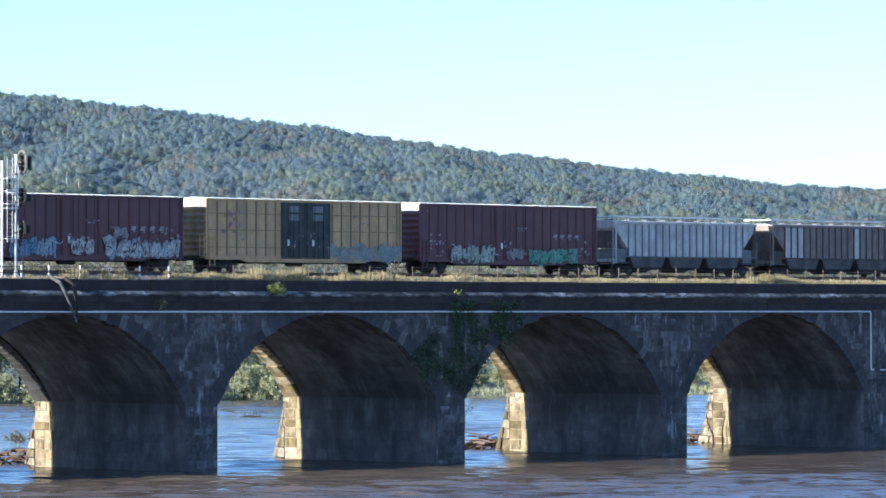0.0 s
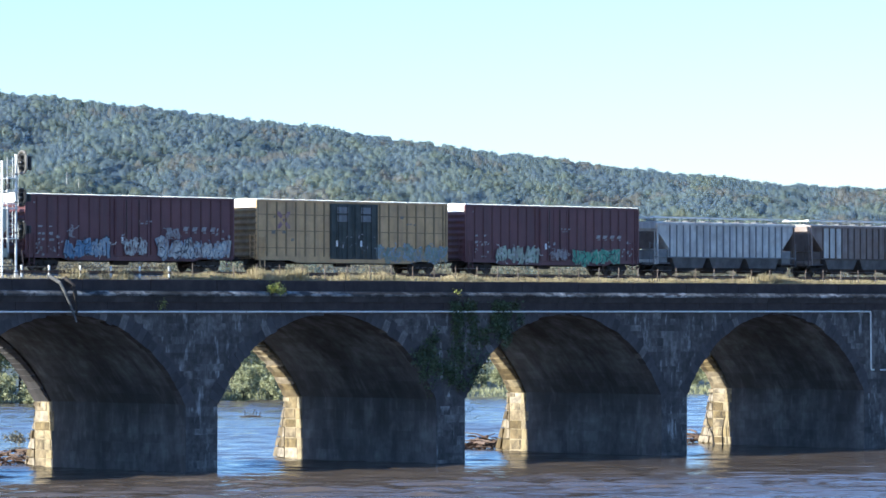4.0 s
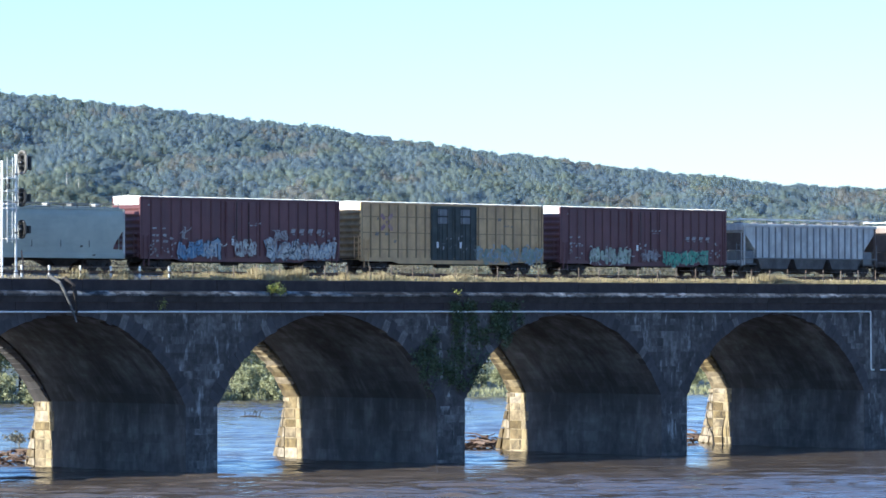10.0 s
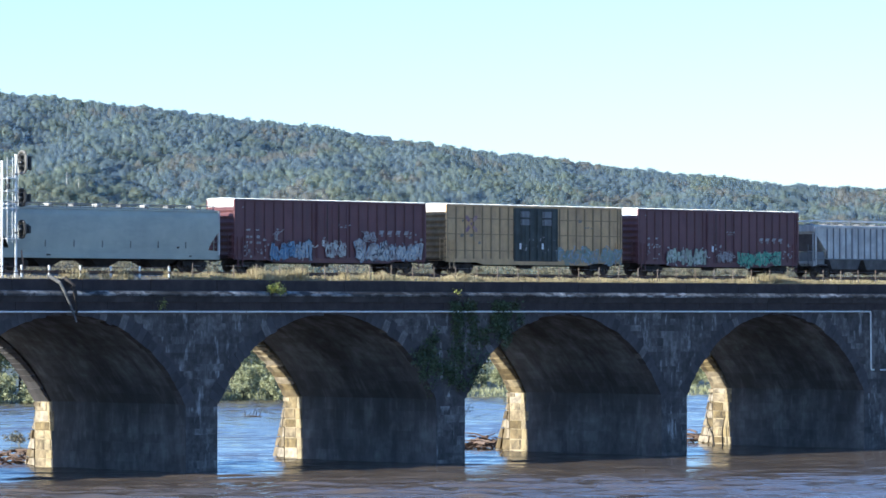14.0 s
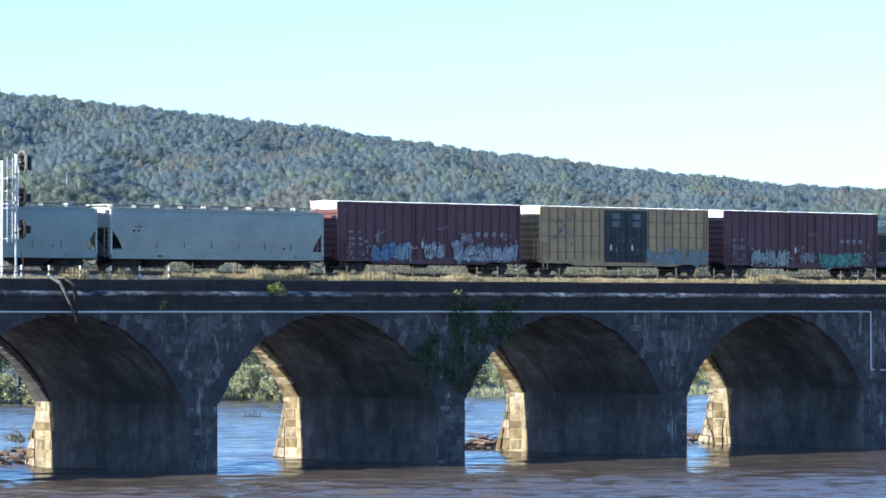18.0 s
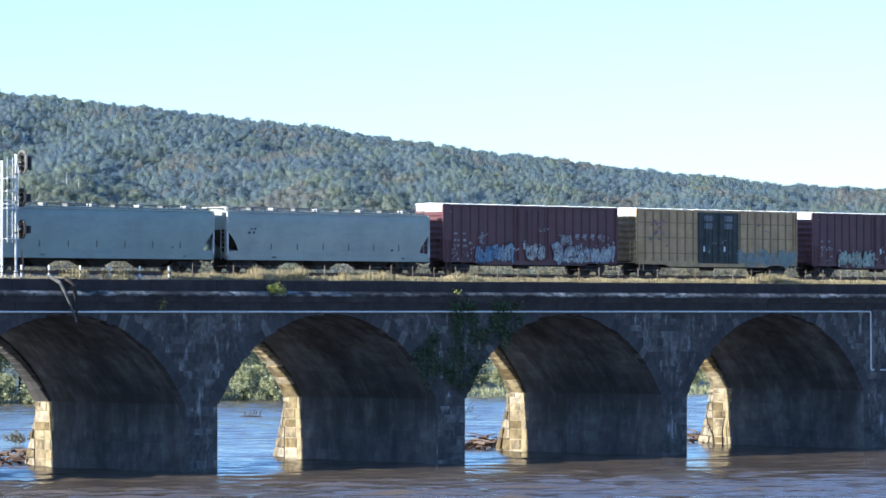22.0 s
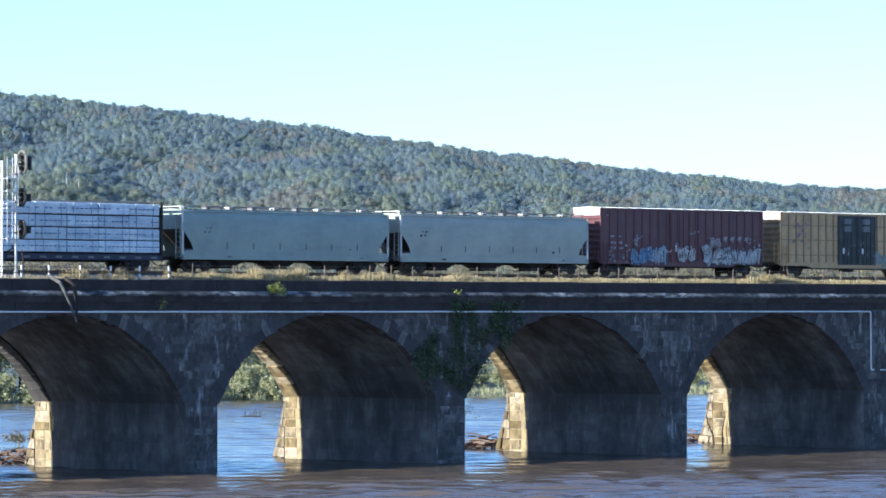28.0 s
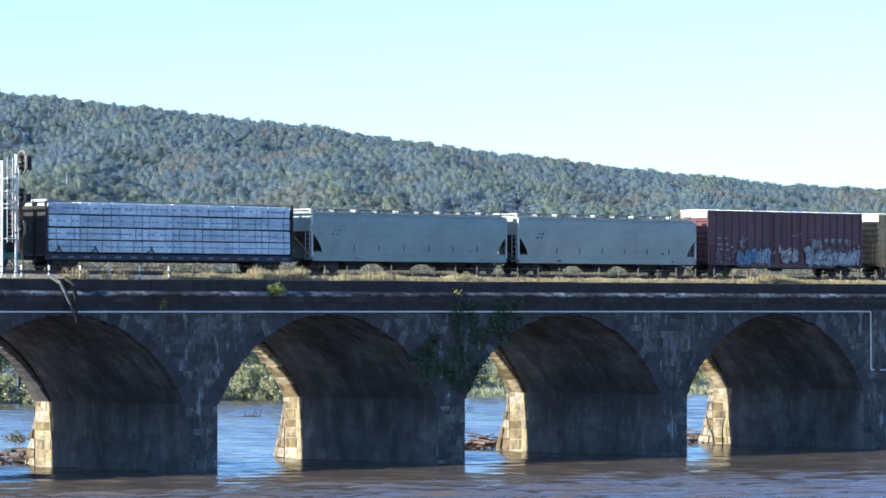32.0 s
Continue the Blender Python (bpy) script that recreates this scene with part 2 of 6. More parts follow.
HOPPER_GREY = material("pale_grey_hopper_paint", (0.405, 0.425, 0.350), (0.475, 0.492, 0.405), 0.7, 0.5, bump=0.03, stain=(0.31, 0.32, 0.285), stain_scale=0.3, stain_amount=0.6, runs=((0.4, (0.25, 0.265, 0.245), (0.3, 1.0, 1.1), 0.50, 0.70),))
HOPPER_OLD = material("weathered_grey_hopper_paint", (0.56, 0.545, 0.505), (0.77, 0.755, 0.70), 1.4, 0.6, bump=0.08, stain=(0.32, 0.27, 0.24), stain_scale=0.6, stain_amount=0.5, runs=((0.55, (0.25, 0.24, 0.25), (2.2, 2.2, 0.12), 0.48, 0.68),))
HOPPER_RUST = material("rusty_brown_hopper_paint", (0.20, 0.148, 0.122), (0.305, 0.24, 0.205), 1.2, 0.7, bump=0.1, stain=(0.42, 0.40, 0.38), stain_scale=0.5, stain_amount=0.4, runs=((0.5, (0.11, 0.085, 0.08), (2.2, 2.2, 0.12), 0.48, 0.68),))
GREEN_PAINT = material("dark_green_car_paint", (0.03, 0.12, 0.08), (0.05, 0.17, 0.11), 1.4, 0.55, bump=0.06, stain=(0.05, 0.06, 0.04), stain_scale=0.8, stain_amount=0.5)
WRAP = material("white_lumber_wrap", (0.54, 0.61, 0.655), (0.79, 0.83, 0.845), 1.1, 0.45, bump=0.7, bscale=3.0, vary=0.16, stain=(0.42, 0.50, 0.59), stain_scale=0.9, stain_amount=0.6, runs=((0.75, (0.92, 0.93, 0.92), (0.35, 1.0, 6.0), 0.52, 0.66), (0.6, (0.26, 0.33, 0.45), (0.25, 1.0, 5.0), 0.53, 0.66)))
PRINT_BLUE = material("faded_blue_print", (0.10, 0.14, 0.26), (0.20, 0.25, 0.38), 3.0, 0.6, bump=0)
HOPPER_BLUE = material("blue_grey_hopper_paint", (0.312, 0.368, 0.318), (0.38, 0.43, 0.372), 0.7, 0.5, bump=0.03, stain=(0.25, 0.28, 0.258), stain_scale=0.3, stain_amount=0.6, runs=((0.4, (0.20, 0.232, 0.228), (0.3, 1.0, 1.1), 0.50, 0.70),))
DARK_BLUE = material("dark_blue_sill_paint", (0.008, 0.010, 0.034), (0.017, 0.020, 0.055), 1.5, 0.5, bump=0.05)
STRAP = material("grey_blue_strapping", (0.26, 0.30, 0.36), (0.36, 0.40, 0.46), 2.0, 0.6, bump=0)
WHITE = material("white_paint", (0.76, 0.76, 0.74), (0.86, 0.86, 0.84), 2.0, 0.5, bump=0.04, stain=(0.5, 0.46, 0.4), stain_scale=1.5, stain_amount=0.35)
STENCIL = material("faded_white_stencil_paint", (0.20, 0.17, 0.17), (0.42, 0.39, 0.38), 3.0, 0.7, bump=0)
SPRAY_WHITE = material("white_spray_paint", (0.34, 0.34, 0.31), (0.72, 0.71, 0.66), 1.8, 0.6, bump=0, stain=(0.12, 0.05, 0.05), stain_scale=2.2, stain_amount=0.8)
SPRAY_BLUE = material("blue_spray_paint", (0.09, 0.17, 0.29), (0.17, 0.28, 0.41), 2.5, 0.6, bump=0, stain=(0.10, 0.10, 0.15), stain_scale=1.8, stain_amount=0.6)
SPRAY_PALE_BLUE = material("pale_blue_spray_paint", (0.22, 0.29, 0.36), (0.38, 0.45, 0.52), 2.5, 0.6, bump=0, stain=(0.14, 0.12, 0.15), stain_scale=1.8, stain_amount=0.7)
SPRAY_SMOKE = material("smoky_grey_spray_paint", (0.17, 0.145, 0.11), (0.30, 0.255, 0.19), 2.5, 0.6, bump=0)
SPRAY_TEAL = material("teal_spray_paint", (0.15, 0.20, 0.165), (0.29, 0.35, 0.30), 2.0, 0.6, bump=0, stain=(0.38, 0.275, 0.15), stain_scale=1.0, stain_amount=0.9)
SPRAY_GREEN = material("sea_green_spray_paint", (0.06, 0.27, 0.17), (0.17, 0.42, 0.27), 2.5, 0.6, bump=0, stain=(0.12, 0.16, 0.12), stain_scale=1.8, stain_amount=0.6)
SPRAY_PURPLE = material("faded_purple_spray_paint", (0.25, 0.14, 0.17), (0.38, 0.22, 0.24), 2.5, 0.6, bump=0, stain=(0.44, 0.31, 0.16), stain_scale=2.5, stain_amount=0.8)
SPRAY_MINT = material("pale_mint_spray_paint", (0.28, 0.34, 0.255), (0.49, 0.54, 0.41), 2.5, 0.6, bump=0, stain=(0.12, 0.06, 0.05), stain_scale=2.2, stain_amount=0.7)
SPRAY_DARK = material("dark_spray_paint", (0.02, 0.02, 0.03), (0.05, 0.05, 0.07), 2.5, 0.6, bump=0)
SIGNAL_BLACK = material("matt_black_signal_paint", (0.02, 0.02, 0.02), (0.04, 0.04, 0.04), 3.0, 0.6, bump=0.05)
SIGNAL_GREY = material("grey_signal_paint", (0.13, 0.125, 0.115), (0.20, 0.19, 0.18), 3.0, 0.55, bump=0.05)
RUSTY_POST = material("rusty_post_steel", (0.12, 0.09, 0.07), (0.22, 0.18, 0.15), 4.0, 0.8, 0.1, bump=0.1, vary=0.3)
DEAD_WEED = material("dull_green_brush", (0.125, 0.125, 0.085), (0.25, 0.235, 0.165), 0.5, 0.9, bump=0, vary=0.2, island=True, stain=(0.31, 0.265, 0.18), stain_scale=0.3, stain_amount=0.6, through_leaf=0.3)
HOPPER_GRIME = material("grimy_hopper_post_paint", (0.16, 0.16, 0.165), (0.26, 0.26, 0.26), 1.5, 0.65, bump=0.08, streak=-0.3)
RUST_GRIME = material("grimy_rust_post_paint", (0.07, 0.05, 0.042), (0.13, 0.10, 0.085), 1.5, 0.7, bump=0.08)
BAY_GRIME = material("oily_grey_bay_paint", (0.065, 0.06, 0.06), (0.15, 0.14, 0.138), 1.2, 0.7, bump=0.08, stain=(0.04, 0.037, 0.037), stain_scale=0.9, stain_amount=0.7)
STEEL = material("galvanised_post_steel", (0.40, 0.38, 0.36), (0.55, 0.53, 0.50), 3.0, 0.55, 0.3, bump=0.05)


def water_material():
    """Muddy river water: brown body, clear gloss, ripples in three sizes that run across the current."""
    m = bpy.data.materials.new("muddy_river_water")
    m.use_nodes = True
    N, link = m.node_tree.nodes, m.node_tree.links.new
    b = N["Principled BSDF"]
    b.inputs["Roughness"].default_value = 0.16
    b.inputs["IOR"].default_value = 1.33
    b.inputs["Specular IOR Level"].default_value = 1.0
    tc = N.new("ShaderNodeTexCoord")
    mud = N.new("ShaderNodeTexNoise")
    mud.inputs["Scale"].default_value = 0.06
    link(tc.outputs["Object"], mud.inputs["Vector"])
    mx = N.new("ShaderNodeMix")
    mx.data_type = "RGBA"
    mx.inputs["A"].default_value, mx.inputs["B"].default_value = (0.100, 0.079, 0.060, 1), (0.140, 0.113, 0.088, 1)
    link(mud.outputs["Fac"], mx.inputs["Factor"])
    link(mx.outputs["Result"], b.inputs["Base Color"])
    # roughness runs along the camera's line of sight, fitted to its view: rougher near, smoother by the piers
    dot = N.new("ShaderNodeVectorMath")
    dot.operation = "DOT_PRODUCT"
    dot.inputs[1].default_value = (0.7009, 0.7133, 0)
    where = N.new("ShaderNodeNewGeometry")
    link(where.outputs["Position"], dot.inputs[0])
    chop = N.new("ShaderNodeMapRange")
    chop.inputs["From Min"].default_value, chop.inputs["From Max"].default_value = -42.0, 6.0
    chop.inputs["To Min"].default_value, chop.inputs["To Max"].default_value = 0.23, 0.14
    link(dot.outputs["Value"], chop.inputs["Value"])
    upstream = N.new("ShaderNodeMapRange")
    upstream.inputs["From Min"].default_value, upstream.inputs["From Max"].default_value = 25.0, 110.0
    upstream.inputs["To Max"].default_value = 0.02
    link(dot.outputs["Value"], upstream.inputs["Value"])
    # slicks and rougher lanes drawn out across the camera's view
    lane_map = N.new("ShaderNodeMapping")
    lane_map.vector_type = "TEXTURE"
    lane_map.inputs["Rotation"].default_value = (0, 0, radians(-44.5))
    lane_map.inputs["Scale"].default_value = (9.0, 2.6, 1.0)
    link(tc.outputs["Object"], lane_map.inputs["Vector"])
    lane = N.new("ShaderNodeTexNoise")
    lane.inputs["Scale"].default_value, lane.inputs["Detail"].default_value = 1.0, 5.0
    link(lane_map.outputs["Vector"], lane.inputs["Vector"])
    lanes = N.new("ShaderNodeMapRange")
    lanes.inputs["From Min"].default_value, lanes.inputs["From Max"].default_value = 0.36, 0.64
    lanes.inputs["To Min"].default_value, lanes.inputs["To Max"].default_value = 0.3, 1.6
    link(lane.outputs["Fac"], lanes.inputs["Value"])
    rough_lane = N.new("ShaderNodeMath")
    rough_lane.operation = "MULTIPLY"
    link(chop.outputs["Result"], rough_lane.inputs[0])
    link(lanes.outputs["Result"], rough_lane.inputs[1])
    both = N.new("ShaderNodeMath")
    link(rough_lane.outputs[0], both.inputs[0])
    link(upstream.outputs["Result"], both.inputs[1])
    link(both.outputs[0], b.inputs["Roughness"])
    total = None
    for sc, amp, stretch in ((0.9, 0.07, (0.8, 1.2, 1)), (2.6, 0.03, (0.8, 1.2, 1))):
        mp = N.new("ShaderNodeMapping")
        mp.inputs["Scale"].default_value = stretch
        link(tc.outputs["Object"], mp.inputs["Vector"])
        n = N.new("ShaderNodeTexNoise")
        n.inputs["Scale"].default_value, n.inputs["Detail"].default_value = sc, 3.0
        link(mp.outputs["Vector"], n.inputs["Vector"])
        mul = N.new("ShaderNodeMath")
        mul.operation = "MULTIPLY"
        mul.inputs[1].default_value = amp
        link(n.outputs["Fac"], mul.inputs[0])
        if total is None:
            total = mul.outputs[0]
        else:
            ad = N.new("ShaderNodeMath")
            link(total, ad.inputs[0])
            link(mul.outputs[0], ad.inputs[1])
            total = ad.outputs[0]
    bp = N.new("ShaderNodeBump")
    bp.inputs["Distance"].default_value = 0.5
    fine = N.new("ShaderNodeMapRange")
    fine.inputs["From Min"].default_value, fine.inputs["From Max"].default_value = 10.0, 70.0
    fine.inputs["To Min"].default_value, fine.inputs["To Max"].default_value = 1.0, 0.8
    link(dot.outputs["Value"], fine.inputs["Value"])
    link(fine.outputs["Result"], bp.inputs["Strength"])
    link(total, bp.inputs["Height"])
    link(bp.outputs["Normal"], b.inputs["Normal"])
    return m


WATER = water_material()

# ---------------------------------------------------------------- mesh helpers


class Shape:
    """Collects corners and faces for one mesh."""

    def __init__(self):
        self.v, self.f = [], []

    def add(self, verts, faces):
        n = len(self.v)
        self.v.extend(tuple(p) for p in verts)
        self.f.extend(tuple(i + n for i in q) for q in faces)
        return self

    def box(self, x0, x1, y0, y1, z0, z1, bevel=0.0):
        if bevel <= 0:
            return self.add([(x, y, z) for z in (z0, z1) for y in (y0, y1) for x in (x0, x1)],
                            [(0, 2, 3, 1), (4, 5, 7, 6), (0, 1, 5, 4), (2, 6, 7, 3), (0, 4, 6, 2), (1, 3, 7, 5)])
        bm = bmesh.new()
        bmesh.ops.create_cube(bm, size=1)
        for p in bm.verts:
            p.co = Vector(((x0 + x1) / 2 + p.co.x * (x1 - x0), (y0 + y1) / 2 + p.co.y * (y1 - y0), (z0 + z1) / 2 + p.co.z * (z1 - z0)))
        b = min(bevel, 0.45 * min(abs(x1 - x0), abs(y1 - y0), abs(z1 - z0)))
        bmesh.ops.bevel(bm, geom=bm.edges[:], offset=b, segments=1, affect="EDGES")
        bm.verts.index_update()
        self.add([p.co for p in bm.verts], [[p.index for p in q.verts] for q in bm.faces])
        bm.free()
        return self

    def tube(self, path, radius, sides=8, end=None):
        """A round bar along the points of path, tapering to the radius end."""
        path = [Vector(p) for p in path]
        end = radius if end is None else end
        rings = []
        for i, p in enumerate(path):
            d = (path[min(i + 1, len(path) - 1)] - path[max(i - 1, 0)]).normalized()
            up = Vector((0, 0, 1)) if abs(d.z) < 0.9 else Vector((1, 0, 0))
            a = d.cross(up).normalized()
            b = d.cross(a)
            r = radius + (end - radius) * i / max(1, len(path) - 1)
            rings.append([p + (a * math.cos(w) + b * math.sin(w)) * r for w in [2 * math.pi * k / sides for k in range(sides)]])
        v = [p for r in rings for p in r]
        f = []
        for i in range(len(path) - 1):
            for k in range(sides):
                k2 = (k + 1) % sides
                f.append((i * sides + k, i * sides + k2, (i + 1) * sides + k2, (i + 1) * sides + k))
        f.append(tuple(range(sides)))
        f.append(tuple((len(path) - 1) * sides + k for k in reversed(range(sides))))
        return self.add(v, f)

    def prism(self, outline, axis, a, b):
        """An outline in the two other axes, drawn out along axis from a to b."""
        def place(p, w):
            return {"x": (w, p[0], p[1]), "y": (p[0], w, p[1]), "z": (p[0], p[1], w)}[axis]
        n = len(outline)
        v = [place(p, a) for p in outline] + [place(p, b) for p in outline]
        f = [tuple(reversed(range(n))), tuple(range(n, 2 * n))] + [(i, (i + 1) % n, n + (i + 1) % n, n + i) for i in range(n)]
        return self.add(v, f)

    def lathe(self, profile, axis="y", sides=20):
        """Radius and place pairs turned round an axis through the origin."""
        v, f = [], []
        for r, h in profile:
            for k in range(sides):
                w = 2 * math.pi * k / sides
                c, s = r * math.cos(w), r * math.sin(w)
                v.append({"y": (c, h, s), "x": (h, c, s), "z": (c, s, h)}[axis])
        for i in range(len(profile) - 1):
            for k in range(sides):
                k2 = (k + 1) % sides
                f.append((i * sides + k, (i + 1) * sides + k, (i + 1) * sides + k2, i * sides + k2))
        return self.add(v, f)

    def mesh(self, name, mat, smooth=False):
        me = bpy.data.meshes.new(name)
        me.from_pydata(self.v, [], self.f)
        me.materials.append(mat)
        bm = bmesh.new()
        bm.from_mesh(me)
        bmesh.ops.recalc_face_normals(bm, faces=bm.faces[:])
        bm.to_mesh(me)
        bm.free()
        if smooth:
            me.polygons.foreach_set("use_smooth", [True] * len(me.polygons))
        return me


def part(name, shape, mat, parent, label="", at=None, smooth=False, kind=""):
    """One mesh object under a thing or a part. shape: a Shape, or a mesh to share."""
    me = shape.mesh(name, mat, smooth) if isinstance(shape, Shape) else shape
    ob = new(name, me)
    ob.parent = parent
    if at is not None:
        ob.matrix_basis = at if isinstance(at, Matrix) else Matrix.Translation(at)
    return tagged(ob, label=label, kind=kind)


def thing(name, at=(0, 0, 0), label="", category="", group="", kind=""):
    ob = new(name)
    ob.empty_display_size = 0.3
    ob.location = at
    return tagged(ob, label, category, group, kind)


def raw_mesh(name, verts, faces, mat, smooth=False):
    """A mesh from arrays of corners and of triangles or quads."""
    verts, faces = np.asarray(verts, dtype=np.float32), np.asarray(faces, dtype=np.int32)
    me = bpy.data.meshes.new(name)
    k = faces.shape[1]
    me.vertices.add(len(verts))
    me.vertices.foreach_set("co", verts.ravel())
    me.loops.add(faces.size)
    me.loops.foreach_set("vertex_index", faces.ravel())
    me.polygons.add(len(faces))
    me.polygons.foreach_set("loop_start", np.arange(0, faces.size, k, dtype=np.int32))
    me.polygons.foreach_set("loop_total", np.full(len(faces), k, dtype=np.int32))
    me.polygons.foreach_set("use_smooth", np.full(len(faces), smooth, dtype=bool))
    me.update(calc_edges=True)
    me.materials.append(mat)
    return me


def sprays(rng, centres, size, per, spread):
    """Small leaf blades, per of them round each centre: arrays of corners and quads."""
    n = len(centres) * per
    c = np.repeat(np.asarray(centres, dtype=float), per, axis=0) + rng.normal(0, 1, (n, 3)) * spread
    a = rng.normal(0, 1, (n, 3))
    a /= np.linalg.norm(a, axis=1)[:, None]
    b = np.cross(a, rng.normal(0, 1, (n, 3)))
    b /= np.linalg.norm(b, axis=1)[:, None]
    s = size * rng.uniform(0.6, 1.3, (n, 1))
    v = np.stack([c - a * s, c - b * s * 0.55, c + a * s, c + b * s * 0.55], axis=1).reshape(-1, 3)
    return v, np.arange(n * 4).reshape(-1, 4)

# ---------------------------------------------------------------- ground, river, hill
PITCH, SPAN, PIER = 24.28, 21.34, 2.94
WIDE = 16.4                     # the bridge from face to face
SPRING, ARC_C, ARC_R = 4.74, -1.16, 12.19
DECK = 13.35
RAIL_Z, TRACK_Y = 13.98, 5.55


def depth_of(x, y):
    return (x - EYE.x) * FWD.x + (y - EYE.y) * FWD.y


def across_of(x, y):
    return (x - EYE.x) * SIDE.x + (y - EYE.y) * SIDE.y


def smooth(a, b, v):
    t = np.clip((v - a) / (b - a), 0, 1)
    return t * t * (3 - 2 * t)


FAR = 1.5                        # the hill's distances are this many times those of its formula


def ridge_height(p):
    """Height of the ridge's ground, falling steadily to one side."""
    p = np.clip(p, -420, 420)
    w = p * math.pi / 250
    return 94.4 - 0.1107 * p + 3.35e-5 * p * p - 2.27 * np.sin(w) + 0.28 * np.sin(2 * w) - 0.16 * np.cos(2 * w) - 0.16 * np.sin(3 * w) - 0.34 * np.cos(3 * w)


def land(x, y):
    """Height of the ground: river bed, low far bank, wooded hill, and the bank on which the camera stands."""
    q, p = depth_of(x, y), across_of(x, y)
    beyond = (y - (205.8 - 0.22 * x)) / 1.024
    z = -2.5 + 3.2 * smooth(-5, 6, beyond) + 3.7 * smooth(12, 200, beyond)
    hq, hp = q / FAR, p / FAR
    rise = np.clip((hq - 1250) / 1150, 0, 1)
    hill = np.maximum(ridge_height(hp), 20) * (rise ** 0.9) * (1 - 0.35 * smooth(2420, 3400, hq))
    # spurs and hollows on the slope, none on the crest
    fold = 4.2 * np.sin(hp / 21 + hq / 260) * np.sin(hq / 150 + 1.2 * np.sin(hp / 57)) + 2.6 * np.sin(hp / 11.5 - hq / 120 + 1.4) * np.cos(hq / 87 + hp / 40)
    hill = hill + fold * 4 * rise * (1 - rise)
    z = z + (FAR * hill - (FAR - 1) * 6.86) * smooth(1560, 1960, q)
    z = z + 12.1 * (1 - smooth(14, 70, q))
    return z


def build_ground():
    qs = np.concatenate([np.linspace(-900, 0, 10), np.linspace(8, 90, 12), np.linspace(110, 430, 9), np.linspace(440, 760, 60), np.linspace(780, 1900, 14), np.linspace(1930, 3800, 80), np.linspace(3900, 4800, 8)])
    ps = np.concatenate([np.linspace(-2500, -640, 12), np.linspace(-600, 600, 130), np.linspace(640, 2500, 12)])
    Q, Pm = np.meshgrid(qs, ps, indexing="ij")
    X = EYE.x + FWD.x * Q + SIDE.x * Pm
    Y = EYE.y + FWD.y * Q + SIDE.y * Pm
    v = np.stack([X, Y, land(X, Y)], axis=-1).reshape(-1, 3)
    n = len(ps)
    i, j = np.meshgrid(np.arange(len(qs) - 1), np.arange(n - 1), indexing="ij")
    a = (i * n + j).ravel()
    ob = new("ground", raw_mesh("ground", v, np.stack([a, a + 1, a + n + 1, a + n], axis=1), EARTH, True))
    tagged(ob, "grassy river banks and wooded hillside ground", "ground", kind="structure")


build_ground()


def build_water():
    """A flat far sheet, and a finer sheet of real waves where the river is near."""
    xs, ys = np.linspace(-1700, 1900, 12), np.linspace(-1700, 1900, 12)
    X, Y = np.meshgrid(xs, ys, indexing="ij")
    v = np.stack([X, Y, 0 * X - 0.22], axis=-1).reshape(-1, 3)
    n = len(ys)
    i, j = np.meshgrid(np.arange(len(xs) - 1), np.arange(n - 1), indexing="ij")
    a = (i * n + j).ravel()
    ob = new("water", raw_mesh("water", v, np.stack([a, a + n, a + n + 1, a + 1], axis=1), WATER, True))
    rng = np.random.default_rng(77)
    q = np.concatenate([np.arange(225, 420, 0.36), np.arange(420, 600, 0.5)])
    p = np.arange(-105, 80, 0.5)
    Q, Pm = np.meshgrid(q, p, indexing="ij")
    X = EYE.x + FWD.x * Q + SIDE.x * Pm
    Y = EYE.y + FWD.y * Q + SIDE.y * Pm
    Z = 0 * X
    for lam, amp, count, spread in ((7.0, 0.008, 6, 0.16), (4.0, 0.009, 10, 0.16), (2.5, 0.009, 14, 0.2), (1.7, 0.007, 18, 0.28), (1.2, 0.003, 16, 0.45)):
        for _ in range(count):
            th = rng.normal(radians(-134), spread)
            k = 2 * math.pi / (lam * rng.uniform(0.75, 1.3))
            ph = rng.uniform(0, 6.28)
            wob = 0.8 * np.sin((X * math.sin(th) - Y * math.cos(th)) * k * 0.2 + ph * 2)
            Z += amp * rng.uniform(0.6, 1.3) * np.sin(k * (X * math.cos(th) + Y * math.sin(th)) + ph + wob)
    # calmer and rougher stretches of the current; wave height also fitted by depth from the camera
    calm = 0.62 + 0.38 * np.sin(X * 0.045 + 1.3 * np.sin(Y * 0.03)) * np.sin(Y * 0.071 + 0.8 * np.sin(X * 0.021))
    Z *= (0.35 + 0.9 * calm) * (1.0 - 0.35 * smooth(300, 345, Q) + 0.25 * smooth(345, 410, Q)) * (1.8 - 0.8 * smooth(250, 325, Q))
    v = np.stack([X, Y, Z], axis=-1).reshape(-1, 3)
    n = len(p)
    i, j = np.meshgrid(np.arange(len(q) - 1), np.arange(n - 1), indexing="ij")
    a = (i * n + j).ravel()
    part("wave_sheet", raw_mesh("wave_sheet", v, np.stack([a, a + 1, a + n + 1, a + n], axis=1), WATER, True), WATER, ob)
    return tagged(ob, "wide muddy brown river with small running ripples", "water", kind="structure")


river = build_water()


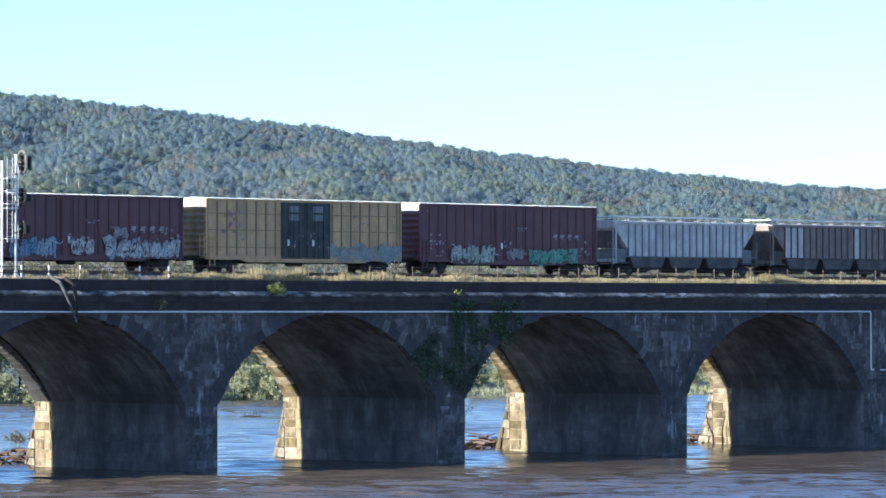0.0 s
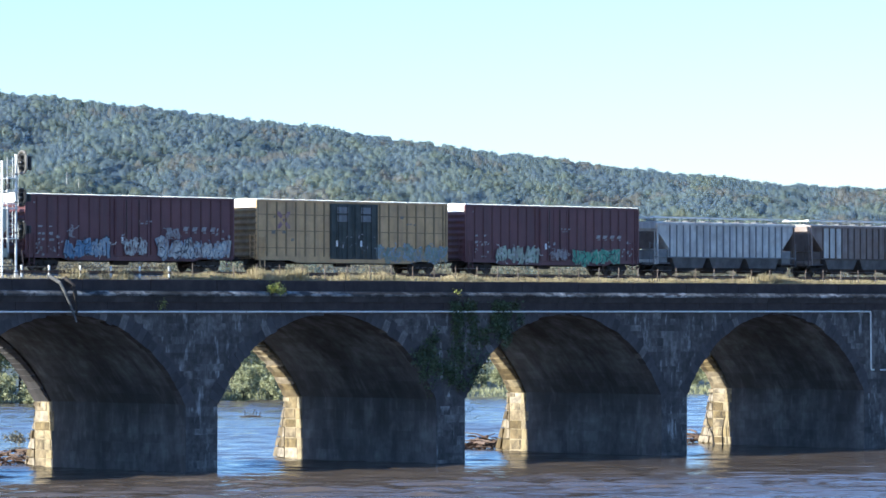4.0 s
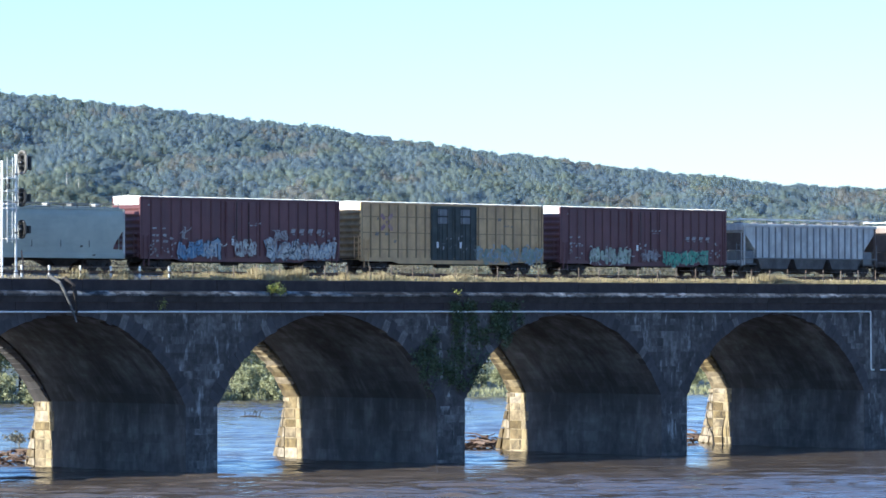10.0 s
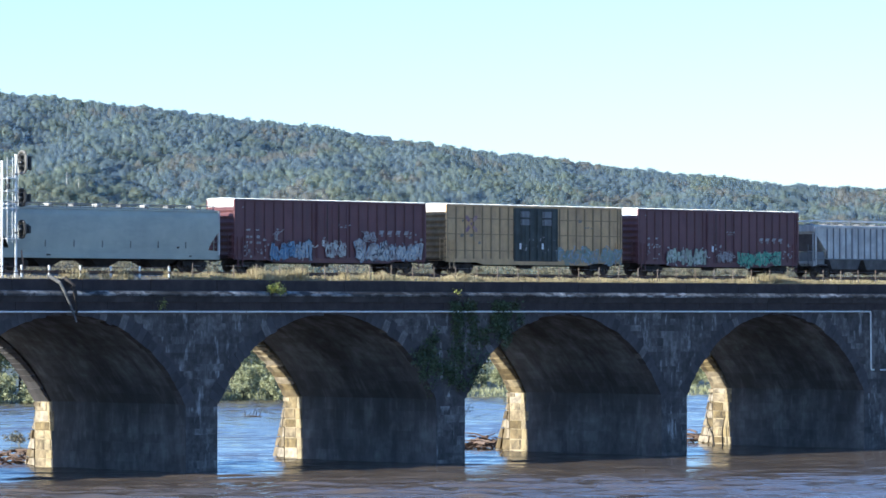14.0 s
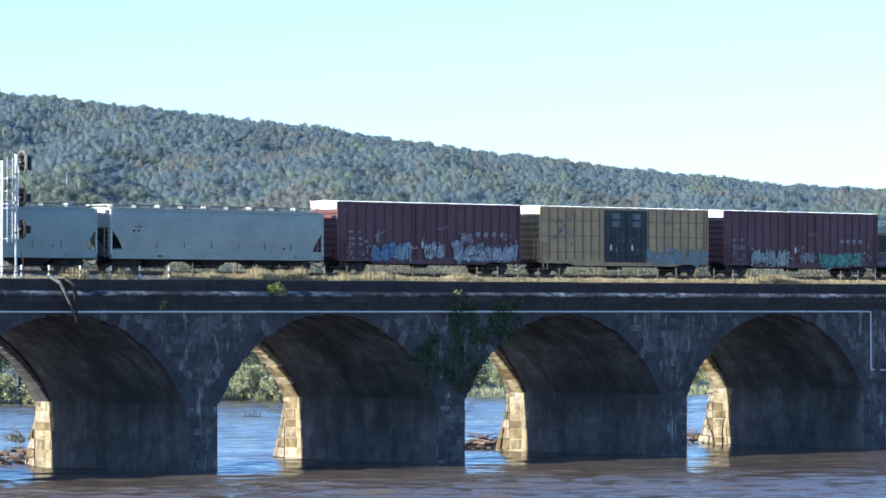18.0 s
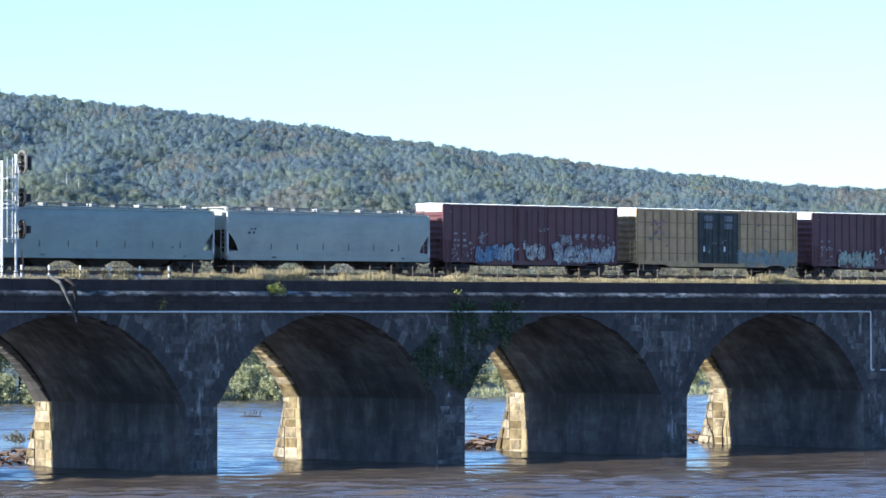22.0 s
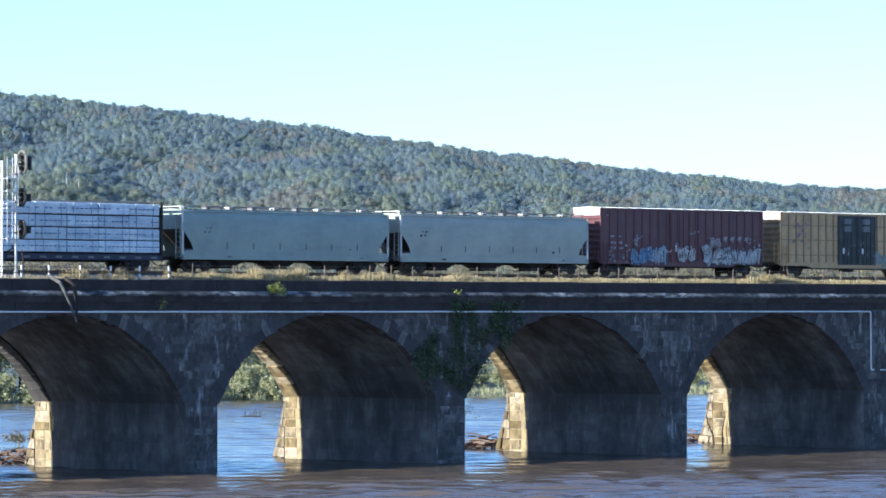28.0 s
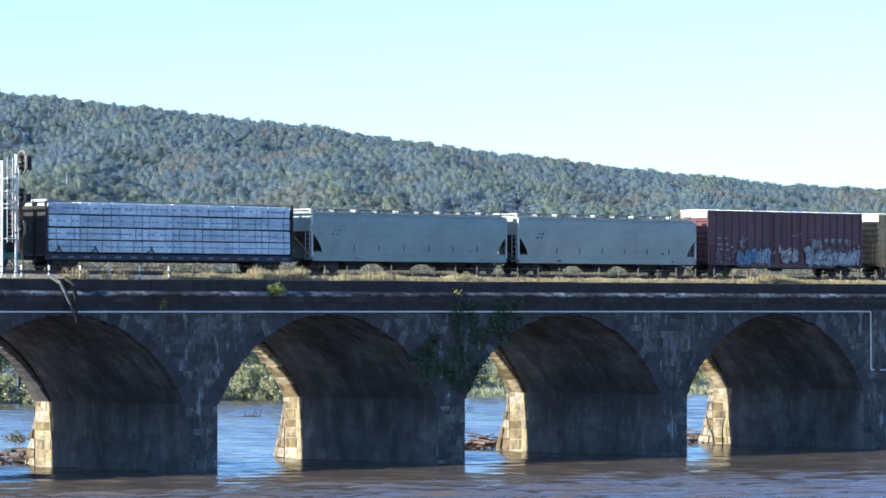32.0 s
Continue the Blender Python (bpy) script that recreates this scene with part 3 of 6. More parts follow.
def crown_kinds(rng, kinds=9):
    """Lumpy crowns of foliage: a body of several swellings, and loose clumps over it."""
    out = []
    for k in range(kinds):
        bm = bmesh.new()
        bmesh.ops.create_icosphere(bm, subdivisions=1, radius=0.72)
        seed = Vector((k * 7.3, k * 3.1, 1.7))
        tall = rng.uniform(0.75, 1.35)
        for p in bm.verts:
            w = noise.noise(p.co * 1.4 + seed) * 0.5 + noise.noise(p.co * 3.4 + seed) * 0.42
            p.co = p.co * (1 + w)
            p.co.z *= tall
        bm.verts.index_update()
        v = np.array([p.co for p in bm.verts])
        f = np.array([[p.index for p in q.verts] for q in bm.faces])
        f = f[v[f].mean(axis=1)[:, 2] > -0.3]
        bm.free()
        n = 100
        pick = rng.integers(0, len(f), n)
        c = v[f[pick]].mean(axis=1)
        d = c / np.linalg.norm(c, axis=1)[:, None]
        c = c * rng.uniform(0.9, 1.42, (n, 1)) + rng.normal(0, 0.1, (n, 3))
        face = d + rng.normal(0, 0.3, (n, 3))
        face /= np.linalg.norm(face, axis=1)[:, None]
        a = np.cross(face, rng.normal(0, 1, (n, 3)))
        a /= np.linalg.norm(a, axis=1)[:, None]
        b = np.cross(face, a) * rng.uniform(0.11, 0.27, (n, 1))
        a = a * rng.uniform(0.11, 0.27, (n, 1))
        tv = np.stack([c + a, c + b, c - a * 0.8 - b * 0.8], axis=1).reshape(-1, 3)
        out.append((np.vstack([v, tv]), np.vstack([f, np.arange(n * 3).reshape(-1, 3) + len(v)])))
    return out


def build_hill_woods():
    """Crowns of many sizes over the slope; leaf tones keep together in patches, with haze, sun and shade painted in."""
    rng = np.random.default_rng(5)
    kinds = crown_kinds(rng)
    V, F, M, base = [], [], [], 0
    q = 1985.0
    while q < 3690:
        near = (3690 - q) / 1700
        step = 16.5
        half = 0.108 * q + 20
        for p in np.arange(-half, half, 4.7):
            pp, qq = p + rng.uniform(-3, 3), q + rng.uniform(-10, 10)
            x, y = EYE.x + FWD.x * qq + SIDE.x * pp, EYE.y + FWD.y * qq + SIDE.y * pp
            r = rng.uniform(2.3, 4.2) * (1.35 if rng.random() < 0.2 else 1.0)
            clump = noise.noise(Vector((pp * 0.02, qq * 0.006, 11.0)))
            z = float(land(np.array(x), np.array(y))) + 6.4 + (2.0 * clump + 5.0 * noise.noise(Vector((pp * 0.05, qq * 0.013, 4.0)))) * (0.35 + 0.5 * smooth(0, 0.12, near) + 0.15 * smooth(0.1, 0.3, near)) + rng.normal(0, 0.8) - 0.3 * r
            kv, kf = kinds[rng.integers(len(kinds))]
            w = rng.uniform(0, 2 * math.pi)
            c, s = math.cos(w) * r, math.sin(w) * r
            pts = np.stack([kv[:, 0] * c - kv[:, 1] * s + x, kv[:, 0] * s + kv[:, 1] * c + y, kv[:, 2] * r * rng.uniform(0.85, 1.25) + z], axis=1)
            # tone paints sun on raised clumps, shade in hollows, haze towards the crest
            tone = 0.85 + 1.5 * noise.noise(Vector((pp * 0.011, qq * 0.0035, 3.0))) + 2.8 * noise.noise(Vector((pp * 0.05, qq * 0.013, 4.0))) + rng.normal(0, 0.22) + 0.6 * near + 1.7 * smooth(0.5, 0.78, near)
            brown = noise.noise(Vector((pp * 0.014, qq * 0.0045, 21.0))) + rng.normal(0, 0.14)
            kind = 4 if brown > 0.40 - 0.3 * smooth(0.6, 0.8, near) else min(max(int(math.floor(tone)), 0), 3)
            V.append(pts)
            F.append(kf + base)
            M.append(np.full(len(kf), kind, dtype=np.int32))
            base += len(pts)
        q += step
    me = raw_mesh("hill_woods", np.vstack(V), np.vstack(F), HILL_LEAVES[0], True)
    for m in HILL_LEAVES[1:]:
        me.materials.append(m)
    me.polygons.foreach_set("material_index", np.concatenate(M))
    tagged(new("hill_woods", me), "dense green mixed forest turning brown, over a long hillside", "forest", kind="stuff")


build_hill_woods()

# ---------------------------------------------------------------- the stone arch bridge
FIRST, LAST = -3, 5             # numbers of the first and last span; span 0 begins at x = 0
bridge = tagged(thing("stone_arch_bridge"), "long weathered sandstone arch railway bridge across the river", "bridge")
HALF = SPAN / 2
ARC_A = math.asin(HALF / ARC_R)


def arc_point(k, a, r=ARC_R):
    """A point on the arch of span k at the angle a from its crown."""
    return k * PITCH + HALF + r * math.sin(a), ARC_C + r * math.cos(a)


def build_span_core(k):
    s = Shape()
    n = 36
    angles = [-ARC_A + 2 * ARC_A * i / n for i in range(n + 1)]
    edge = [arc_point(k, a) for a in angles]
    lo = [(x, z) for x, z in edge]
    for y in (0.0, WIDE):
        v = [(x, y, z) for x, z in lo] + [(x, y, 12.6) for x, z in lo]
        s.add(v, [(i, i + 1, n + 2 + i, n + 1 + i) for i in range(n)])
    v = [(x, 0.0, z) for x, z in lo] + [(x, WIDE, z) for x, z in lo]
    part("vault", Shape().add(v, [(i, i + 1, n + 2 + i, n + 1 + i) for i in range(n)]), PIER_STONE, bridge, "dark damp underside of the arch with shade in its colour", smooth=True)
    s.add([(lo[0][0], 0, 12.6), (lo[-1][0], 0, 12.6), (lo[-1][0], WIDE, 12.6), (lo[0][0], WIDE, 12.6)], [(0, 1, 2, 3)])
    part("arch_core", s, MORTAR, bridge)
    x1 = (k + 1) * PITCH
    p = Shape().box(x1 - PIER, x1, 0, WIDE, -3, SPRING)
    p.box(x1 - PIER, x1, 0, WIDE, SPRING, 12.6)
    part("pier_core", p, MORTAR, bridge)


for k in range(FIRST, LAST + 1):
    build_span_core(k)


class Stones:
    """Many low blocks laid on a surface, joined into one mesh."""

    def __init__(self):
        self.v, self.f = [], []

    def block(self, corners, out, proud, inset=0.015, sink=0.02):
        c = [np.array(q, dtype=float) for q in corners]
        o = np.array(out, dtype=float)
        mid = sum(c) / 4
        n = len(self.v)
        for q in c:
            self.v.append(q + (mid - q) / max(np.linalg.norm(mid - q), 0.01) * 0.002 - o * sink)
        for q in c:
            self.v.append(q + (mid - q) / max(np.linalg.norm(mid - q), 0.01) * (inset + 0.012) + o * proud * random.uniform(0.7, 1.25))
        self.f += [(n + 4, n + 5, n + 6, n + 7)] + [(n + i, n + (i + 1) % 4, n + 4 + (i + 1) % 4, n + 4 + i) for i in range(4)]

    def made(self, name, mat):
        return raw_mesh(name, np.array(self.v), np.array(self.f), mat)


def opening_edge(z, ring):
    """Half width of an arch opening with its ring at height z."""
    r = ARC_R + ring
    if z < SPRING:
        return HALF
    d = r * r - (z - ARC_C) ** 2
    return math.sqrt(d) if d > 0 else 0.0


def build_vault_stones():
    """The courses of the barrel vaults, from springing to springing."""
    rnd = random.Random(14)
    for k in range(-1, 4):
        s = Stones()
        a = -ARC_A
        while a < ARC_A - 0.004:
            a1 = a + rnd.uniform(0.042, 0.066)
            if ARC_A - a1 < 0.03:
                a1 = ARC_A
            am = (a + a1) / 2
            y = 0.55
            while y < WIDE - 0.95:
                L = rnd.uniform(0.7, 1.7)
                if WIDE - 0.9 - y - L < 0.5:
                    L = WIDE - 0.9 - y
                (xa, za), (xb, zb) = arc_point(k, a), arc_point(k, a1)
                s.block([(xa, y, za), (xa, y + L, za), (xb, y + L, zb), (xb, y, zb)], (-math.sin(am), 0, -math.cos(am)), rnd.uniform(0.002, 0.014), -0.006)
                y += L
            a = a1
        part("vault_masonry", s.made("vault_masonry", PIER_STONE), PIER_STONE, bridge, "dark damp stone courses under the arch with shade in their colour", kind="stuff")


def build_face_stones():
    """The courses of the near face: piers and spandrels between the rings."""
    s, pale = Stones(), Stones()
    rnd = random.Random(11)
    for k in range(-1, 4):
        z = -0.9
        while z < 11.2:
            h = rnd.uniform(0.4, 0.68)
            w0 = opening_edge(max(z, SPRING) if z + h > SPRING else z, 0.78 if z + h > SPRING else 0.0)
            left = k * PITCH + HALF + w0          # from this opening's side ...
            right = (k + 1) * PITCH + HALF - w0   # ... to the next one's
            x = left
            while x < right - 0.05:
                L = rnd.uniform(0.5, 1.5)
                if right - x - L < 0.45:
                    L = right - x
                zt = min(z + h, 11.26)
                patch = noise.noise(Vector((x * 0.42, z * 0.55, 5.0))) + 0.35 * noise.noise(Vector((x * 1.3, z * 1.5, 9.0)))
                rel = (x + L / 2) % PITCH
                leak = 0.16 if HALF + 6.0 < rel < HALF + 12.0 and 7.4 < z < 11.2 else (0.1 if rel > SPAN and z < 6 else 0.0)
                (pale if patch + leak > 0.27 or rnd.random() < 0.012 else s).block([(x, 0, z), (x + L, 0, z), (x + L, 0, zt), (x, 0, zt)], (0, -1, 0), rnd.uniform(0.004, 0.016), -0.003)
                x += L
            z += h
    part("face_masonry", s.made("face_masonry", STONE), STONE, bridge, kind="stuff")
    part("pale_masonry", pale.made("pale_masonry", STONE_PALE), STONE_PALE, bridge, "paler weathered stones in the bridge face", kind="stuff")


def pier_courses(k):
    """Heights of the masonry courses of pier k, from below the water to the springing."""
    rnd, z, out = random.Random(100 + k), -1.2, []
    while z < SPRING - 0.05:
        h = rnd.uniform(0.52, 0.86)
        if SPRING - z - h < 0.4:
            h = SPRING - z
        out.append((z, z + h))
        z += h
    return out


def build_pier_stones():
    """The courses on the piers' inner sides."""
    s = Stones()
    rnd = random.Random(12)
    for k in range(-1, 4):
        for x, out in ((k * PITCH, 1), (k * PITCH + SPAN, -1)):
            for z, z1 in pier_courses(k if out < 0 else k - 1):
                h = z1 - z
                y = 0.0
                stop = WIDE - (rnd.uniform(1.75, 2.1) if out < 0 else 0.0)
                while y < stop - 0.05:
                    L = rnd.uniform(0.7, 1.6)
                    if stop - y - L < 0.5:
                        L = stop - y
                    s.block([(x, y, z), (x, y + L, z), (x, y + L, z + h), (x, y, z + h)], (out, 0, 0), rnd.uniform(0.002, 0.012), -0.005)
                    y += L
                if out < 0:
                    # sun patch painted as paler stone: a cream strip on the dark side, small brown stones towards the
                    # nose
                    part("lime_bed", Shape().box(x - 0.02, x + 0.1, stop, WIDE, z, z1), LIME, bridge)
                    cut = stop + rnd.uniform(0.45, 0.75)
                    for ya, yb, gap, mats in ((stop + rnd.uniform(-0.08, 0.1), cut, 0.003, (SUNLIT_QUOIN, LIME)), (cut, WIDE, rnd.uniform(0.025, 0.05), (STONE_PIECE, CUTWATER, CUTWATER))):
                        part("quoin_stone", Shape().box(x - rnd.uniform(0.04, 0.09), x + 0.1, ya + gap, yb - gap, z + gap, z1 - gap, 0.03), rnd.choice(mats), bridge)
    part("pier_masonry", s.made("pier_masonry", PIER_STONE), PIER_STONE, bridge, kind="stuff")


build_vault_stones()
build_face_stones()
build_pier_stones()


def build_ballast_deck():
    x0, x1 = FIRST * PITCH, (LAST + 1) * PITCH
    # parapet walls, filled deck, cornice
    deck = Shape().prism([(0.45, 12.55), (0.45, 13.2), (1.6, 13.42), (3.6, 13.72), (7.6, 13.74), (WIDE - 0.45, 13.3), (WIDE - 0.45, 12.55)], "x", x0, x1)
    part("deck_fill", deck, BALLAST, bridge, "grey ballast bed on the bridge deck")
    for y0, y1 in ((0.0, 0.45), (WIDE - 0.45, WIDE)):
        x = x0
        while x < x1 - 0.1:
            L = min(6.07, x1 - x)
            part("parapet_slab", Shape().box(x + 0.012, x + L - 0.012, y0 + 0.05, y1, 12.5, DECK + 0.015 * math.sin(x * 1.7), 0.03), CONCRETE, bridge)
            x += L
    x = -42.0
    while x < 92:
        # dark slabs added to paint the shade below the coping
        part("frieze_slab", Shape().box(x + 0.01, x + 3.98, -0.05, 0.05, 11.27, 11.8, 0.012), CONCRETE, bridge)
        x += 4.0
    rnd = random.Random(3)
    for side in (0, 1):
        x = -42.0 if side == 0 else x0
        end = 92.0 if side == 0 else x1
        while x < end:
            L = rnd.choice((1.5, 2.1, 2.6, 3.2)) if side == 0 else 12.0
            L = min(L, end - x)
            d = rnd.uniform(-0.012, 0.012)
            front = -0.42 + d
            prof = [(front + 0.24, 12.55), (front + 0.03, 12.38), (front, 12.32), (front + 0.02, 12.22), (0.04, 12.22), (0.04, 12.58)]
            corbel = [(front + 0.07, 12.21), (front + 0.16, 12.08), (front + 0.3, 11.8), (0.04, 11.8), (0.04, 12.21)]
            if side:
                prof = [(WIDE - y, z) for y, z in prof]
                corbel = [(WIDE - y, z) for y, z in corbel]
            # dark corbel paints shade under the lip, pale coping paints skylight on it
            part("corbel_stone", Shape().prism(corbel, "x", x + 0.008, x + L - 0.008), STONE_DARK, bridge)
            part("coping_stone", Shape().prism(prof, "x", x + 0.012, x + L - 0.012), COPING, bridge)
            x += L


build_ballast_deck()


def build_voussoirs():
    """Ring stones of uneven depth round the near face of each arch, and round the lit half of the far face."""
    n = 44
    da = ARC_A / n - 0.0009
    rnd = random.Random(27)

    def ring_stone(depth, mat, back, proud, drop=0.025):
        q = [(r * math.sin(a), r * math.cos(a)) for r, a in ((ARC_R - drop, -da), (ARC_R - drop * 1.4, da), (ARC_R + depth, da), (ARC_R + depth, -da))]
        return Shape().prism(q, "y", -proud, back).mesh("voussoir", mat)
    dark = [ring_stone(d, STONE_DARK, 0.58, w, g) for d, w, g in ((0.70, 0.02, 0.02), (0.82, 0.026, 0.05), (0.94, 0.03, 0.09), (0.78, 0.018, 0.03), (1.05, 0.024, 0.12), (0.64, 0.022, 0.06))]
    pale = [ring_stone(d, STONE_PALE, 0.58, w) for d, w in ((0.8, 0.04), (1.0, 0.05), (0.66, 0.03))]
    # far ring stones in the pale copy, with sunlight put into the colour
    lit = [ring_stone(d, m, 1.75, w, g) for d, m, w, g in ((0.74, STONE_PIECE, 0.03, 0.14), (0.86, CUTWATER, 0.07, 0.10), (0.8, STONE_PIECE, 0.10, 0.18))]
    # far ring of the first arch: its shade is painted as dark stone
    shaded_ring = [ring_stone(d, STONE_DARK, 1.75, w, g) for d, w, g in ((0.74, 0.03, 0.10), (0.86, 0.06, 0.14))]
    for face_y, out in ((0.0, -1), (WIDE, 1)):
        for k in range(-1, 4):
            for i in range(n):
                am = -ARC_A + 2 * ARC_A * (i + 0.5) / n
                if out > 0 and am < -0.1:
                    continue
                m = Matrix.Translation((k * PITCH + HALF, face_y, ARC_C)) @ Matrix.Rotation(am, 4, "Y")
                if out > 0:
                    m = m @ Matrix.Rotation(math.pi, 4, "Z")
                    me = rnd.choice(shaded_ring if k < 0 else lit)
                elif rnd.random() < (0.7 if 0.37 < am < 0.50 else (0.12 if 0.5 < am < 0.85 else 0.02)):
                    me = rnd.choice(pale)
                else:
                    me = rnd.choice(dark)
                part("voussoir", me, STONE_PIECE, bridge, at=m)


def build_cutwaters():
    """Pointed noses on the upstream side of the piers, of rough courses that lean back to the top."""
    rnd = random.Random(21)
    for k in range(-1, 4):
        xa, xb = k * PITCH + SPAN, (k + 1) * PITCH
        xm = (xa + xb) / 2
        courses = pier_courses(k)

        def nose(zz):
            return WIDE + 3.1 - 1.6 * max(0.0, zz + 0.2) / (SPRING + 0.2)
        for z0, z1 in courses:
            tip0, tip1 = nose(z0), nose(z1)
            for sx in (xa, xb):
                cuts = [0.0, rnd.uniform(0.25, 0.45), rnd.uniform(0.6, 0.8), 1.0] if rnd.random() < 0.55 else [0.0, rnd.uniform(0.35, 0.65), 1.0]
                way = -1 if sx < xm else 1
                for lo, hi in zip(cuts, cuts[1:]):
                    out = rnd.uniform(0.0, 0.13)

                    def corner(f, zz, tip):
                        j = rnd.uniform(-0.035, 0.035)
                        return (sx + (xm - sx) * f + way * (out + j), WIDE - 0.02 + (tip - WIDE) * f + rnd.uniform(-0.03, 0.05), zz + rnd.uniform(-0.03, 0.03))
                    g = rnd.uniform(0.03, 0.07)
                    front = [corner(lo + 0.025, z0 + g, tip0), corner(hi - 0.025, z0 + g, tip0), corner(hi - 0.025, z1 - g, tip1), corner(lo + 0.025, z1 - g, tip1)]
                    back = [(p[0] - way * 0.75 * (1.0 if hi < 1 or i in (0, 3) else 0.25), p[1] - 0.05, p[2]) for i, p in enumerate(front)]
                    s = Shape().add(front + back, [(0, 1, 2, 3), (7, 6, 5, 4), (0, 4, 5, 1), (1, 5, 6, 2), (2, 6, 7, 3), (3, 7, 4, 0)])
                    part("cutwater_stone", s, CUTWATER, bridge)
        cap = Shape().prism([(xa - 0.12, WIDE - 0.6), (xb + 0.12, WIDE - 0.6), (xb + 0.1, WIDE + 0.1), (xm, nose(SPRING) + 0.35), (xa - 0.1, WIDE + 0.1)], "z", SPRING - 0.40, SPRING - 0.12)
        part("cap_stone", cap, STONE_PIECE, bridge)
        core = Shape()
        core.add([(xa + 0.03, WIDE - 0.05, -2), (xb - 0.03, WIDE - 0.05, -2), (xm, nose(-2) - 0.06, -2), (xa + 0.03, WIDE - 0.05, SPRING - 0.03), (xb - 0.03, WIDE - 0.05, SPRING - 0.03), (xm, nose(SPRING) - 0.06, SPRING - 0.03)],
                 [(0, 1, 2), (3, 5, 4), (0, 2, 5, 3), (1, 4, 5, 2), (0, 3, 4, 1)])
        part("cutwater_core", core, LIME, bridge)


build_voussoirs()
build_cutwaters()


def build_track():
    x0, x1 = FIRST * PITCH, (LAST + 1) * PITCH
    track = tagged(thing("railway_track", (0, TRACK_Y, RAIL_Z - 0.25)), "rusty steel rails on creosoted timber ties", "track")
    for y in (-0.755, 0.755):
        prof = [(y - 0.07, 0.1), (y + 0.07, 0.1), (y + 0.012, 0.13), (y + 0.012, 0.2), (y + 0.036, 0.21), (y + 0.036, 0.25), (y - 0.036, 0.25), (y - 0.036, 0.21), (y - 0.012, 0.2), (y - 0.012, 0.13)]
        part("rail", Shape().prism(prof, "x", x0, x1), RAIL, track)
    me = Shape().box(-0.115, 0.115, -1.3, 1.3, -0.07, 0.1, 0.012).mesh("tie", TIE)
    x = -30.0
    while x < 110:
        part("tie", me, TIE, track, at=(x, 0, 0))
        x += 0.55


build_track()

# ---------------------------------------------------------------- the train
SHARED = {}


def shared(key, maker):
    if key not in SHARED:
        SHARED[key] = maker()
    return SHARED[key]


WHEELSETS = []


def wheelset_mesh():
    s = Shape()
    for y, o in ((-0.72, -1), (0.72, 1)):
        s.lathe([(0.0, y + 0.06 * o), (0.14, y + 0.06 * o), (0.16, y + 0.01 * o), (0.36, y), (0.40, y + 0.065 * o), (0.42, y + 0.065 * o), (0.425, y - 0.05 * o), (0.455, y - 0.07 * o), (0.44, y - 0.085 * o), (0.36, y - 0.05 * o), (0.16, y - 0.06 * o), (0.0, y - 0.06 * o)], "y", 24)
    s.tube([(0, -0.98, 0), (0, 0.98, 0)], 0.075, 10)
    return s.mesh("wheelset", WHEEL)


def side_frame_mesh():
    s = Shape()
    outline = [(-1.12, -0.02), (-1.12, 0.2), (-0.95, 0.27), (-0.5, 0.27), (0.5, 0.27), (0.95, 0.27), (1.12, 0.2), (1.12, -0.02), (0.92, -0.04), (0.78, 0.08), (0.5, -0.12), (0.42, -0.22), (-0.42, -0.22), (-0.5, -0.12), (-0.78, 0.08), (-0.92, -0.04)]
    s.prism(outline, "y", -0.07, 0.07)
    for x in (-0.88, 0.88):
        s.box(x - 0.13, x + 0.13, -0.12, 0.12, -0.13, 0.13, 0.03)
    for x in (-0.17, 0.0, 0.17):
        s.tube([(x, -0.09, -0.1), (x, -0.09, 0.18)], 0.07, 8)
    return s.mesh("side_frame", UNDER)


def bogie(car, x):
    """A two-axle truck: bolster, two side frames, and wheelsets that turn."""
    b = part("bogie", shared("bolster", lambda: Shape().box(-0.2, 0.2, -1.1, 1.1, 0.36, 0.62, 0.04).mesh("bogie", UNDER)), UNDER, car, at=(x, 0, 0))
    frame_me = shared("side_frame", side_frame_mesh)
    for y in (-1.03, 1.03):
        part("side_frame", frame_me, UNDER, b, at=(0, y, 0.46))
    for wx in (-0.88, 0.88):
        w = part("wheelset", shared("wheelset", wheelset_mesh), WHEEL, b, "steel wheels on an axle", at=(wx, 0, 0.425))
        WHEELSETS.append((w, wx))


def coupler(car, x, way):
    s = Shape().box(min(x, x + way * 0.75), max(x, x + way * 0.75), -0.09, 0.09, 0.78, 0.98, 0.02)
    s.box(min(x + way * 0.7, x + way * 1.06), max(x + way * 0.7, x + way * 1.06), -0.17, 0.15, 0.72, 1.04, 0.05)
    s.tube([(x, -0.35, 0.7), (x + way * 0.4, -0.4, 0.45), (x + way * 0.95, -0.2, 0.42)], 0.03, 6)
    part("coupler", s, UNDER, car)


def ladder(car, x0, x1, y, z0, z1, rungs, mat, along="x", name="ladder"):
    s = Shape()
    for i in range(rungs):
        z = z0 + (z1 - z0) * i / (rungs - 1)
        if along == "x":
            s.tube([(x0, y, z), (x1, y, z)], 0.018, 5)
        else:
            s.tube([(y, x0, z), (y, x1, z)], 0.018, 5)
    for w in (x0, x1):
        if along == "x":
            s.box(w - 0.025, w + 0.025, y - 0.02, y + 0.04, z0 - 0.12, z1 + 0.12)
        else:
            s.box(y - 0.02, y + 0.04, w - 0.025, w + 0.025, z0 - 0.12, z1 + 0.12)
    part(name, s, mat, car)


